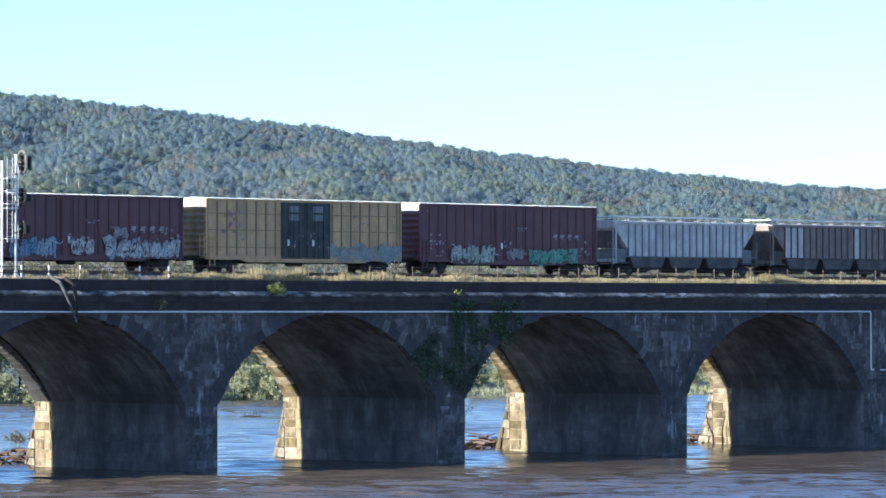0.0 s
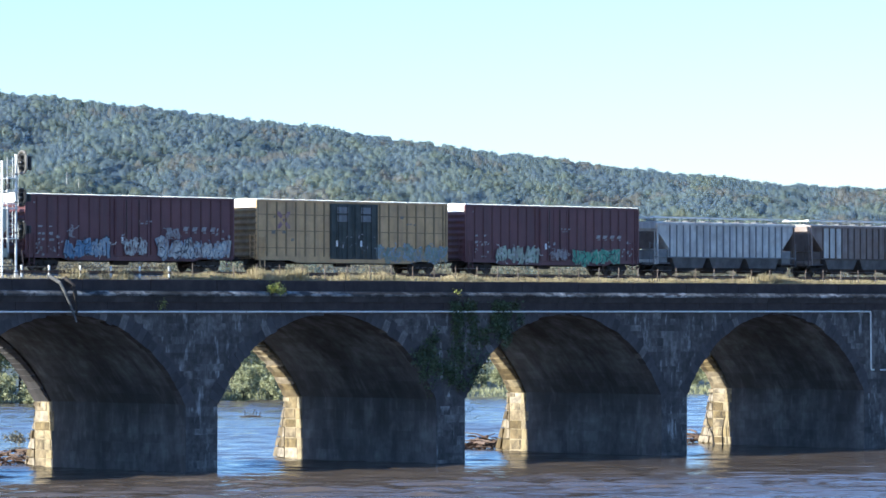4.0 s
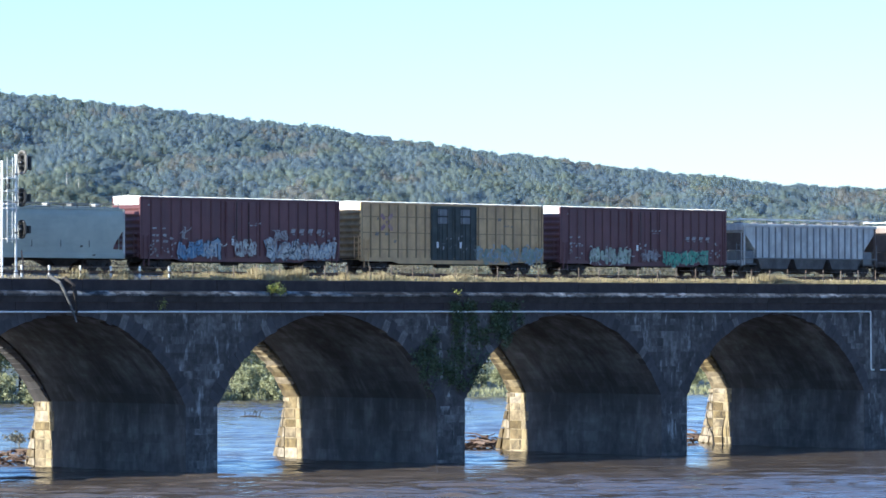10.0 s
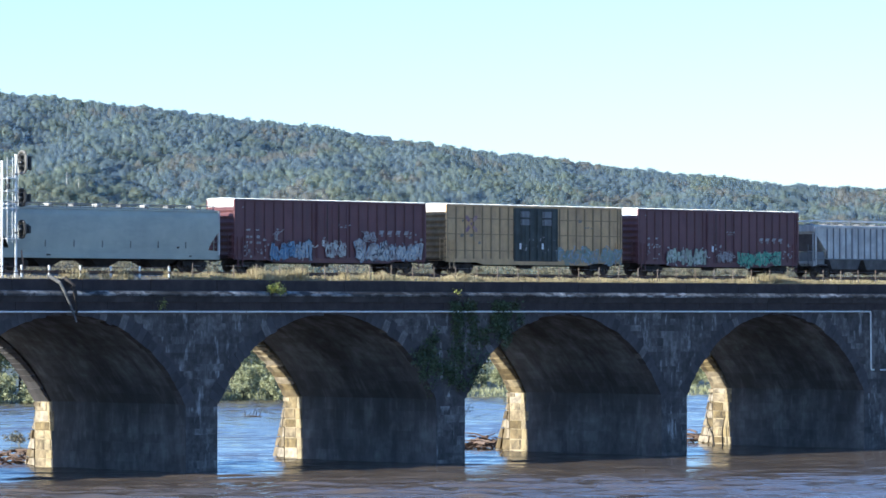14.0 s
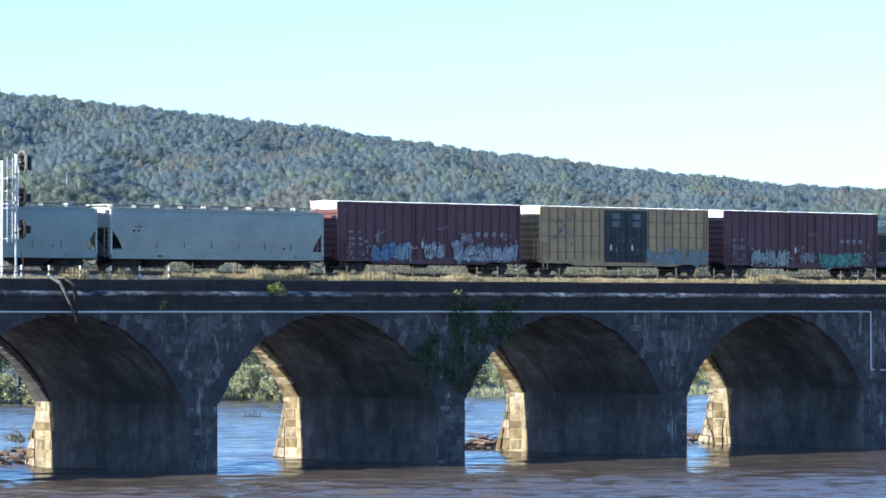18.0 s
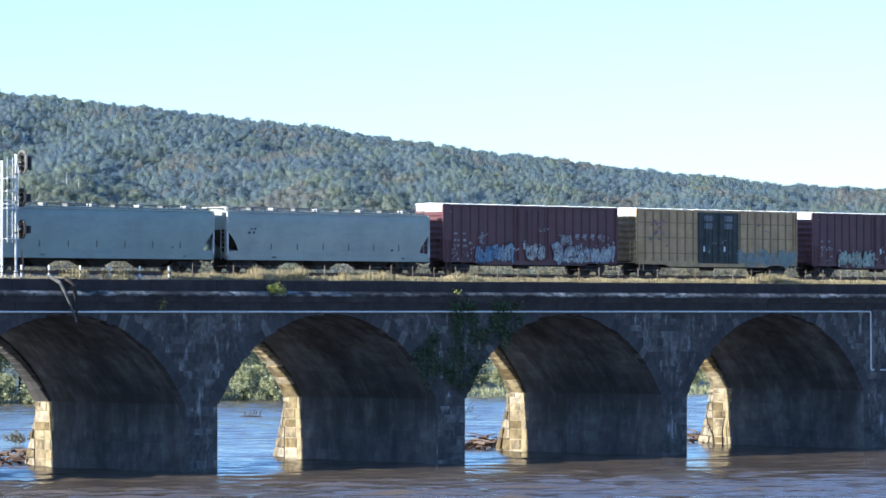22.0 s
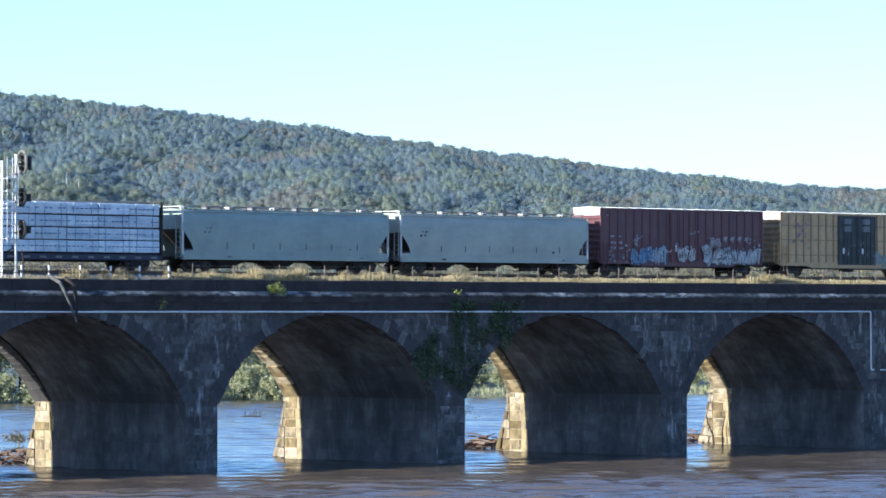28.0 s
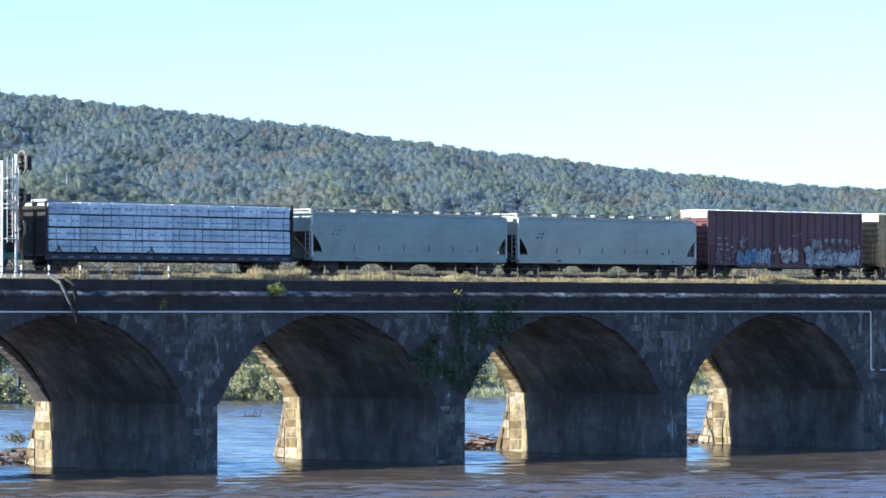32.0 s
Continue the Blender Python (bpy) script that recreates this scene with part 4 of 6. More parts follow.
def stroke(sh, pts, t, y, rnd):
    """A flat sprayed line through the points, of uneven width."""
    pts = [Vector(p) for p in pts]
    L, R = [], []
    for i, p in enumerate(pts):
        d = pts[min(i + 1, len(pts) - 1)] - pts[max(i - 1, 0)]
        d = d.normalized() if d.length > 0 else Vector((1, 0))
        nrm = Vector((-d.y, d.x)) * t * rnd.uniform(0.7, 1.2)
        L.append(p + nrm)
        R.append(p - nrm)
    n = len(pts)
    sh.add([(p.x, y, p.y) for p in L + R], [(i, i + 1, n + i + 1, n + i) for i in range(n - 1)])


def graffiti(car, x0, x1, z0, z1, y, mat, seed, letters, label, thick=0.12, outline=None, outline_name="graffiti_outline", other=None):
    """Sprayed letters, wild and not to be read: fat strokes over a wider outline, with thin lines across."""
    rnd = random.Random(seed)
    w = (x1 - x0) / letters

    def clip(p):
        return (p[0], min(max(p[1], z0), z1))
    for i in range(letters):
        hh = (z1 - z0) * rnd.uniform(0.78, 1.0)
        ww = w * rnd.uniform(1.0, 1.3)
        bx, bz = x0 + i * w + rnd.uniform(-0.1, 0.05) * w, z0 + rnd.uniform(0, (z1 - z0) - hh)
        lean = rnd.uniform(-0.1, 0.3)
        lines = []
        # bent uprights side by side, tied by slanting hooks
        for u in (0.12, 0.45, 0.8):
            lo, hi, b = rnd.uniform(0, 0.18), rnd.uniform(0.75, 1.0), rnd.uniform(-0.14, 0.14)
            lines.append([(u + b, lo), (u - b * 0.6, lo + 0.35 * (hi - lo)), (u + b, lo + 0.7 * (hi - lo)), (u + b * 2, hi)])
        for _ in range(rnd.randint(1, 3)):
            u, v, d = rnd.uniform(0, 0.5), rnd.uniform(0.05, 0.9), rnd.uniform(-0.25, 0.25)
            lines.append([(u, v), (u + 0.25, v + d), (u + 0.5, v + d * 0.4)])
        lines = [[clip((bx + ww * (u + lean * v), bz + hh * v)) for u, v in pl] for pl in lines]
        fill, edge, fine = Shape(), Shape(), Shape()
        fat = min(thick, 0.135 * ww)
        for k, pts in enumerate(lines):
            stroke(fill, pts, fat, y - 0.007 - 0.0006 * k, rnd)
            stroke(edge, pts, fat + 0.06, y - 0.003 - 0.0006 * k, rnd)
        for k in range(9):
            a = rnd.choice(rnd.choice(lines))
            r = rnd.uniform(0.12, 0.4)
            w0 = rnd.uniform(0, 6.3)
            stroke(fine, [clip((a[0] + r * (math.cos(w0 + q * 0.6) - math.cos(w0)), a[1] + r * (math.sin(w0 + q * 0.6) - math.sin(w0)))) for q in range(rnd.randint(2, 5))], rnd.uniform(0.02, 0.045), y - 0.0105 - 0.0006 * k, rnd)
        g = part("graffiti", fill, mat, car, label)
        if outline:
            part(outline_name, edge, outline, g)
        part("graffiti_line", fine, other or mat, g, kind="stuff")


def slanted_letters(car, spots, z0, z1, y, mat):
    """Single heavy stencilled characters that cannot be read, as leaning bars."""
    for x in spots:
        part("stencilled_marking", Shape().prism([(x, z0), (x + 0.42, z0), (x + 0.56, z1), (x + 0.14, z1)], "y", y - 0.008, y).prism([(x + 0.2, z0 - 0.14), (x + 0.44, z0 - 0.14), (x + 0.47, z0 - 0.06), (x + 0.23, z0 - 0.06)], "y", y - 0.008, y), mat, car, "worn white lettering bar")


def bars(car, spots, y, mat, name="stencilled_marking"):
    """Plain bars where lettering stands that cannot be read: (x, z, width, height)."""
    rnd = random.Random(int(spots[0][0] * 100) + len(spots))
    for x, z, w, h in spots:
        n = max(1, int(w / 0.34))
        for i in range(n):
            if n > 3 and rnd.random() < 0.25:
                continue
            a = x + w * i / n
            b = a + w / n * rnd.uniform(0.4, 0.75)
            z0 = z + rnd.uniform(0, 0.3) * h
            z1 = z + h * rnd.uniform(0.65, 1.0)
            s = Shape().add([(a, y - 0.008, z0), (b, y - 0.008, z0), (b + 0.06, y - 0.008, z1), (a + 0.06, y - 0.008, z1)], [(0, 1, 2, 3)])
            part(name, s, mat, car, "faded white lettering bar")


def scuffs(car, x0, x1, z0, z1, y, mat, seed, count, size=0.2):
    """Small worn marks and chalked bars scattered over a patch of the side."""
    rnd = random.Random(seed)
    for _ in range(count):
        x, z = rnd.uniform(x0, x1), rnd.uniform(z0, z1)
        w, h = size * rnd.uniform(0.5, 1.6), size * rnd.uniform(0.5, 1.5)
        d = rnd.uniform(-0.06, 0.1)
        part("chalk_mark", Shape().add([(x, y - 0.009, z), (x + w, y - 0.009, z + rnd.uniform(-0.03, 0.03)), (x + w + d, y - 0.009, z + h), (x + d, y - 0.009, z + h * rnd.uniform(0.7, 1.0))], [(0, 1, 2, 3)]), mat, car)


def boxcar(name, length, paint, label, door, ribs, panels=False):
    """A sixty-foot boxcar. Its origin lies on the rail under its middle."""
    car = tagged(thing(name), label, "boxcar", "freight cars of the train")
    h = length / 2
    W = 1.5
    top, sill = 5.20, 0.98
    body = Shape().box(-h + 0.05, h - 0.05, -W + 0.06, W - 0.06, sill, top - 0.02)
    part("body", body, paint, car)
    # side sills, deeper between the bogies
    for y in (-1, 1):
        y0, y1 = sorted((y * W, y * (W - 0.1)))
        o = [(-h, 0.86), (-h, 1.14), (h, 1.14), (h, 0.86), (h - 3.2, 0.86), (h - 3.9, 0.70), (-h + 3.9, 0.70), (-h + 3.2, 0.86)]
        part("side_sill", Shape().prism(o, "y", y0, y1), paint, car)
        part("top_chord", Shape().box(-h, h, *sorted((y * (W + 0.015), y * (W - 0.12))), top - 0.14, top + 0.0, 0.012), paint, car)
    # side posts
    # darker paint on the posts imitates shaded, dirty rib edges
    dark_paint = {YELLOW: YELLOW_SHADE, OXIDE: OXIDE_SHADE}[paint]
    post = shared(("post", paint.name), lambda: Shape().prism([(-0.075, 0.0), (-0.045, -0.055), (0.045, -0.055), (0.075, 0.0)], "z", 1.14, top - 0.14).mesh("side_post", dark_paint))
    spots = []
    x = -h + 0.12
    while x < h:
        if not (door[0] - 0.05 < x < door[1] + 0.05):
            spots.append(x)
        x += ribs
    spots.append(h - 0.12)
    for x in spots:
        part("side_post", post, paint, car, at=(x, -W + 0.06, 0))
        part("side_post", post, paint, car, at=Matrix.Translation((x, W - 0.06, 0)) @ Matrix.Rotation(math.pi, 4, "Z"))
    if panels:
        for z in (1.72, 2.95, 4.12):
            for a, b in ((-h + 0.1, door[0]), (door[1], h - 0.1)):
                part("horizontal_seam", Shape().box(a, b, -W + 0.035, -W + 0.065, z, z + 0.055), dark_paint, car)
    # corrugated ends with a bright top panel
    for way in (-1, 1):
        x = way * (h - 0.05)
        e = Shape()
        pts = []
        z = 1.0
        while z < top - 0.62:
            pts += [(x, z), (x + way * 0.02, z + 0.06), (x + way * 0.1, z + 0.17), (x + way * 0.1, z + 0.25), (x + way * 0.02, z + 0.36)]
            z += 0.46
        pts += [(x + way * 0.02, top - 0.55), (x - way * 0.05, top - 0.55), (x - way * 0.05, 1.0)]
        e.prism([(a, b) for a, b in pts], "y", -W + 0.02, W - 0.02)
        # shade from the neighbouring car is put into the yellow end wall's colour
        part("end_wall", e, dark_paint if paint is YELLOW else paint, car)
        part("end_cap", Shape().prism([(-W + 0.02, top - 0.56), (W - 0.02, top - 0.56), (W - 0.02, top + 0.0), (0, top + 0.08), (-W + 0.02, top + 0.0)], "x", x - way * 0.04, x + way * 0.06), GALV, car, "bright galvanised top panel of the end wall")
        for y in (-1.02, 1.02):
            part("corner_post", Shape().box(*sorted((x - way * 0.04, x + way * 0.07)), *sorted((y * W / 1.02, y * (W - 0.13) / 1.02)), 0.86, top - 0.02), paint, car)
        coupler(car, way * (h - 0.1), way)
        ladder(car, -W + 0.2, -W + 0.65, x + way * 0.12, 1.1, 2.6, 5, paint, "y", "end_ladder")
        part("crossover_platform", Shape().box(*sorted((x, x + way * 0.28)), -1.0, 1.0, 1.04, 1.09), UNDER, car)
    ladder(car, h - 0.75, h - 0.3, -W - 0.03, 0.5, 2.4, 6, paint, "x", "side_ladder")
    ladder(car, -h + 0.3, -h + 0.75, -W - 0.03, 0.5, 2.4, 6, paint, "x", "side_ladder")
    # roof with raised cross seams
    r = Shape().prism([(-W - 0.02, top + 0.002), (W + 0.02, top + 0.002), (W + 0.02, top + 0.02), (0, top + 0.085), (-W - 0.02, top + 0.02)], "x", -h, h)
    roof = part("roof", r, GALV, car, "bright galvanised steel roof")
    seam = shared("roof_seam", lambda: Shape().prism([(-W - 0.025, top + 0.005), (-W - 0.025, top + 0.04), (0, top + 0.11), (W + 0.025, top + 0.04), (W + 0.025, top + 0.005)], "x", -0.05, 0.05).mesh("roof_seam", GALV))
    n = 14
    for i in range(n + 1):
        part("roof_seam", seam, GALV, roof, at=(-h + 0.08 + (length - 0.16) * i / n, 0, 0))
    # underframe
    u = Shape().box(-h + 0.3, h - 0.3, -0.3, 0.3, 0.62, 1.0)
    for i in range(9):
        x = -h + 2 + (length - 4) * i / 8
        u.box(x - 0.06, x + 0.06, -W + 0.1, W - 0.1, 0.75, 1.0)
    part("underframe", u, UNDER, car)
    part("brake_reservoir", Shape().tube([(-1.2, -0.7, 0.62), (0.2, -0.7, 0.62)], 0.22, 10), UNDER, car)
    for x in (-h + 2.1, h - 2.1):
        bogie(car, x)
    return car


def plug_door(car, x0, x1, mat, name, label=""):
    W = 1.5
    d = part(name, Shape().box(x0 + 0.02, x1 - 0.02, -W - 0.03, -W + 0.07, 0.98, 5.02, 0.02), mat, car, label)
    n = 5
    for i in range(n):
        x = x0 + 0.15 + (x1 - x0 - 0.3) * i / (n - 1)
        part("door_rib", Shape().box(x - 0.035, x + 0.035, -W - 0.075, -W - 0.028, 1.06, 4.95), mat, d)
    for z in (1.95, 3.1, 4.0):
        part("door_beam", Shape().box(x0 + 0.1, x1 - 0.1, -W - 0.065, -W - 0.026, z, z + 0.09), mat, d)
    for f in (0.32, 0.68):
        x = x0 + (x1 - x0) * f
        part("locking_bar", Shape().tube([(x, -W - 0.1, 1.0), (x, -W - 0.1, 4.95)], 0.022, 6), UNDER, d)
    part("door_handle", Shape().box(x0 + 0.5, x0 + 0.72, -W - 0.13, -W - 0.09, 1.9, 2.35, 0.02), WHITE, d, "white-painted door handle")
    return d


def build_boxcars():
    cars = []
    # first red car
    a = boxcar("boxcar", 19.0, OXIDE, "oxide-red ribbed boxcar with blue and white graffiti", (-1.6, 1.55), 0.93)
    plug_door(a, -1.6, 1.55, OXIDE, "sliding_door")
    graffiti(a, -6.0, -3.6, 0.76, 2.32, -1.56, SPRAY_BLUE, 4, 3, "blue spray-painted graffiti", 0.17, SPRAY_PALE_BLUE, other=SPRAY_DARK)
    graffiti(a, -3.7, -2.2, 0.8, 2.3, -1.56, SPRAY_PALE_BLUE, 24, 2, "pale blue spray-painted graffiti", 0.16, SPRAY_DARK, other=SPRAY_WHITE)
    graffiti(a, 2.5, 5.9, 0.76, 2.4, -1.56, SPRAY_WHITE, 9, 4, "white spray-painted graffiti", 0.16, SPRAY_PALE_BLUE, other=SPRAY_DARK)
    graffiti(a, 5.7, 8.9, 0.9, 2.25, -1.572, SPRAY_WHITE, 19, 4, "white spray-painted graffiti", 0.15, SPRAY_DARK, other=SPRAY_PALE_BLUE)
    graffiti(a, 3.0, 4.3, 2.3, 3.0, -1.575, STENCIL, 29, 3, "thin white sprayed spikes", 0.05)
    graffiti(a, -0.8, 1.2, 1.1, 2.3, -1.66, SPRAY_WHITE, 6, 3, "worn white sprayed tag", 0.08)
    graffiti(a, -5.75, -5.45, 2.3, 3.1, -1.575, STENCIL, 7, 1, "small white tag", 0.06)
    slanted_letters(a, (4.6, 5.45, 6.3, 7.15), 2.82, 3.12, -1.56, STENCIL)
    bars(a, [(-8.5, 2.9, 0.65, 0.2), (-7.55, 2.9, 0.6, 0.2), (-8.5, 2.4, 0.75, 0.22), (-7.5, 2.4, 0.5, 0.22), (-8.5, 2.0, 0.7, 0.2), (-7.5, 2.0, 0.6, 0.22), (0.5, 3.4, 1.4, 0.16), (0.6, 3.25, 1.0, 0.12), (-8.9, 4.55, 0.3, 0.12)], -1.56, STENCIL)
    scuffs(a, -8.8, -7.9, 0.95, 2.1, -1.56, STENCIL, 41, 12, 0.14)
    scuffs(a, -7.7, -6.2, 0.95, 2.5, -1.56, STENCIL, 42, 14, 0.14)
    scuffs(a, -1.3, 1.3, 1.2, 2.5, -1.66, STENCIL, 43, 10, 0.18)
    scuffs(a, 7.6, 9.1, 1.5, 2.9, -1.574, STENCIL, 44, 10, 0.2)
    cars.append((a, -9.47))
    # yellow car
    b = boxcar("boxcar", 19.15, YELLOW, "faded yellow boxcar with dark green double doors", (-2.42, 2.42), 0.93, True)
    plug_door(b, -2.42, 0.0, DOOR_GREEN, "plug_door", label="dark green plug door")
    plug_door(b, 0.0, 2.42, DOOR_GREEN, "plug_door", label="dark green plug door")
    for x in (-1.75, 0.62):
        for z in (3.72, 4.32):
            part("placard", Shape().box(x, x + 1.05, -1.59, -1.575, z, z + 0.46), HOPPER_GRIME, b, "pale grey placard panel")
    bars(b, [(-1.3, 1.75, 0.18, 0.32), (1.15, 1.7, 0.18, 0.32), (-0.9, 2.5, 0.2, 0.3), (0.3, 2.5, 0.18, 0.3), (0.6, 2.75, 0.26, 0.1)], -1.605, STENCIL)
    graffiti(b, 2.2, 9.3, 0.76, 2.2, -1.545, SPRAY_TEAL, 14, 9, "teal and grey spray-painted graffiti", 0.15, SPRAY_SMOKE, other=SPRAY_PALE_BLUE)
    ring = [(0.3, 0.1), (0.62, 0.4), (0.62, 0.62), (0.4, 0.62), (0.1, 0.3)]
    emblem = part("emblem", Shape().prism([(-7.0 + 0.12 * math.cos(w), 3.75 + 0.12 * math.sin(w)) for w in [2 * math.pi * k / 8 for k in range(8)]], "y", -1.549, -1.541), SPRAY_PURPLE, b, "faded purple four-petalled emblem")
    for sx, sz in ((1, 1), (-1, 1), (1, -1), (-1, -1)):
        part("petal", Shape().prism([(-7.0 + sx * u, 3.75 + sz * v) for u, v in ring], "y", -1.549, -1.541), SPRAY_PURPLE, emblem)
    bars(b, [(-8.2, 2.75, 0.5, 0.3), (-7.2, 2.75, 0.6, 0.3), (-6.3, 2.2, 0.6, 0.25), (4.6, 3.95, 0.5, 0.25), (5.2, 3.5, 1.2, 0.2), (-8.0, 3.9, 0.3, 0.2)], -1.545, SPRAY_SMOKE)
    scuffs(b, -2.1, 2.1, 1.2, 2.8, -1.612, HOPPER_GRIME, 61, 12, 0.1)
    cars.append((b, 11.77))
    # second red car
    c = boxcar("boxcar", 19.1, OXIDE, "oxide-red ribbed boxcar with mint and sea-green graffiti", (-1.6, 1.55), 0.93)
    plug_door(c, -1.6, 1.55, OXIDE, "sliding_door")
    graffiti(c, -6.3, -1.8, 0.76, 2.2, -1.56, SPRAY_MINT, 31, 5, "pale mint spray-painted graffiti", 0.17, SPRAY_DARK, other=SPRAY_WHITE)
    graffiti(c, 2.0, 7.3, 0.78, 2.05, -1.56, SPRAY_GREEN, 33, 6, "sea-green spray-painted graffiti", 0.2, SPRAY_MINT, other=SPRAY_DARK)
    graffiti(c, -0.6, 1.3, 1.1, 2.0, -1.66, STENCIL, 36, 3, "small white tag", 0.05)
    slanted_letters(c, (4.6, 5.35, 6.15, 6.95), 2.8, 3.05, -1.56, STENCIL)
    bars(c, [(-8.6, 2.75, 0.5, 0.22), (-7.7, 2.75, 0.5, 0.22), (-8.6, 2.3, 0.6, 0.2), (-7.7, 2.3, 0.5, 0.2), (0.6, 3.4, 1.3, 0.16), (0.8, 3.22, 0.9, 0.12), (-8.9, 4.6, 0.3, 0.12)], -1.56, STENCIL)
    scuffs(c, -8.7, -7.3, 1.0, 2.4, -1.56, STENCIL, 51, 12, 0.12)
    scuffs(c, -1.2, 1.0, 1.2, 2.4, -1.66, STENCIL, 52, 8, 0.16)
    scuffs(c, 6.5, 9.0, 1.2, 2.6, -1.56, STENCIL, 53, 12, 0.16)
    cars.append((c, 32.79))
    return cars


def smooth_hopper(seed):
    """A long smooth-sided covered hopper with cut-away lower corners."""
    car = tagged(thing("covered_hopper"), "pale grey smooth-sided covered hopper car" if seed == 0 else "blue-grey smooth-sided covered hopper car", "hopper car", "freight cars of the train")
    L, W = 20.1, 1.55
    h = L / 2
    paint = HOPPER_GREY if seed == 0 else HOPPER_BLUE
    top = 4.25
    # sides: gently bowed plates with the lower corners cut away
    for y in (-1, 1):
        rows = [(1.16, 0.0), (1.45, 0.02), (1.5, 0.02), (1.75, 0.035), (2.0, 0.05), (2.25, 0.06), (2.5, 0.07), (2.7, 0.075), (2.84, 0.08), (2.92, 0.08), (3.3, 0.07), (3.7, 0.05), (4.08, 0.0), (4.25, -0.1)]
        v, f = [], []
        nx = 24
        for z, bulge in rows:
            cut = 0.0
            if 1.46 < z < 2.92:
                cut = 1.05 * (1 - ((z - 1.46) / 1.46) ** 1.5)
            for i in range(nx + 1):
                x = -h + cut + (L - 2 * cut) * i / nx
                v.append((x, y * (W - 0.06 + bulge), z))
        n = nx + 1
        for r in range(len(rows) - 1):
            for i in range(nx):
                f.append((r * n + i, r * n + i + 1, (r + 1) * n + i + 1, (r + 1) * n + i))
        s = Shape().add(v, f)
        s.add([(a, b - y * 0.03, c) for a, b, c in v], f)
        part("side_sheet", s, paint, car, smooth=True)
        part("side_sill", Shape().box(-h, h, *sorted((y * W, y * (W - 0.12))), 0.84, 1.2, 0.02), paint, car)
        part("roof_rail", Shape().box(-h, h, *sorted((y * (W - 0.2), y * (W - 0.06))), top - 0.06, top + 0.05, 0.02), paint, car)
        for i in range(6):
            x = -h + 4.2 + (L - 7.4) * i / 5
            part("side_bracket", Shape().box(x - 0.03, x + 0.03, *sorted((y * (W + 0.02), y * (W - 0.08))), 1.62, 2.08), SIGNAL_GREY, car)
        for x in (-h + 0.06, h - 0.06):
            part("end_post", Shape().box(x - 0.06, x + 0.06, *sorted((y * W, y * (W - 0.14))), 0.84, top), HOPPER_OLD, car)
    # tank inside: sloping end sheets, blackened to paint the shade in the cut-away corners
    o = [(-h + 0.3, top - 0.05), (-h + 0.3, 3.1), (-h + 2.3, 1.3), (h - 2.3, 1.3), (h - 0.3, 3.1), (h - 0.3, top - 0.05)]
    part("hopper_body", Shape().prism(o, "y", -W + 0.16, W - 0.16), UNDER, car)
    # end walls
    for way in (-1, 1):
        x = way * (h - 0.1)
        part("end_plate", Shape().prism([(-W + 0.1, 3.0), (W - 0.1, 3.0), (W - 0.14, top - 0.05), (0.6, top + 0.12), (-0.6, top + 0.12), (-W + 0.14, top - 0.05)], "x", x - 0.03, x + 0.03), paint, car)
        part("end_platform", Shape().box(*sorted((way * (h - 1.6), way * h)), -W + 0.1, W - 0.1, 0.95, 1.05), UNDER, car)
        ladder(car, -W + 0.25, -W + 0.7, way * (h + 0.02), 1.0, 3.9, 9, paint, "y", "end_ladder")
        coupler(car, way * (h - 0.1), way)
        part("brake_gear", Shape().box(*sorted((way * (h - 1.25), way * (h - 0.75))), -1.2, -0.75, 1.05, 1.6, 0.05), SIGNAL_GREY, car)
    # roof, hatches and running boards
    roof = part("roof", Shape().prism([(-W + 0.1, top - 0.02), (-0.9, top + 0.16), (0, top + 0.22), (0.9, top + 0.16), (W - 0.1, top - 0.02)], "x", -h + 0.08, h - 0.08), paint, car)
    for i in range(9):
        x = -h + 1.4 + (L - 2.8) * i / 8
        part("roof_hatch", Shape().box(x - 0.2, x + 0.2, -0.26, 0.26, top + 0.18, top + 0.31, 0.03), HOPPER_GRIME, roof)
        part("hatch_lid", Shape().box(x - 0.22, x + 0.22, -0.28, 0.28, top + 0.32, top + 0.44, 0.015), HOPPER_GRIME if i % 2 else WHITE, roof)
    for y in (-0.95, 0.95):
        part("running_board", Shape().box(-h + 0.1, h - 0.1, y - 0.26, y + 0.26, top + 0.36, top + 0.40), HOPPER_GRIME, roof)
        for i in range(17):
            x = -h + 0.3 + (L - 0.6) * i / 16
            part("board_bracket", Shape().box(x - 0.02, x + 0.02, y - 0.24, y - 0.18, top + 0.02, top + 0.44), SIGNAL_GREY, roof)
    # white tube added to stand for the sunlit end of the roof
    part("roof_end_frame", Shape().tube([(-h + 0.05, -1.3, top), (-h + 0.05, -1.2, top + 0.34), (-h + 0.05, 1.2, top + 0.34), (-h + 0.05, 1.3, top)], 0.032, 6), WHITE, roof)
    # outlet bays
    for i, x in enumerate((-5.1, 0.0, 5.1)):
        b = part("outlet_bay", Shape().add([(x - 2.3, -1.35, 1.3), (x + 2.3, -1.35, 1.3), (x + 2.3, 1.35, 1.3), (x - 2.3, 1.35, 1.3), (x - 0.55, -0.7, 0.32), (x + 0.55, -0.7, 0.32), (x + 0.55, 0.7, 0.32), (x - 0.55, 0.7, 0.32)],
                                           [(0, 1, 2, 3), (4, 5, 6, 7), (0, 1, 5, 4), (1, 2, 6, 5), (2, 3, 7, 6), (3, 0, 4, 7)]), UNDER, car, "grimy sloping discharge bay")
        part("outlet_gate", Shape().box(x - 0.65, x + 0.65, -0.8, 0.8, 0.24, 0.34, 0.02), UNDER, b)
    part("centre_sill", Shape().box(-h + 0.2, h - 0.2, -0.2, 0.2, 0.68, 0.98), UNDER, car)
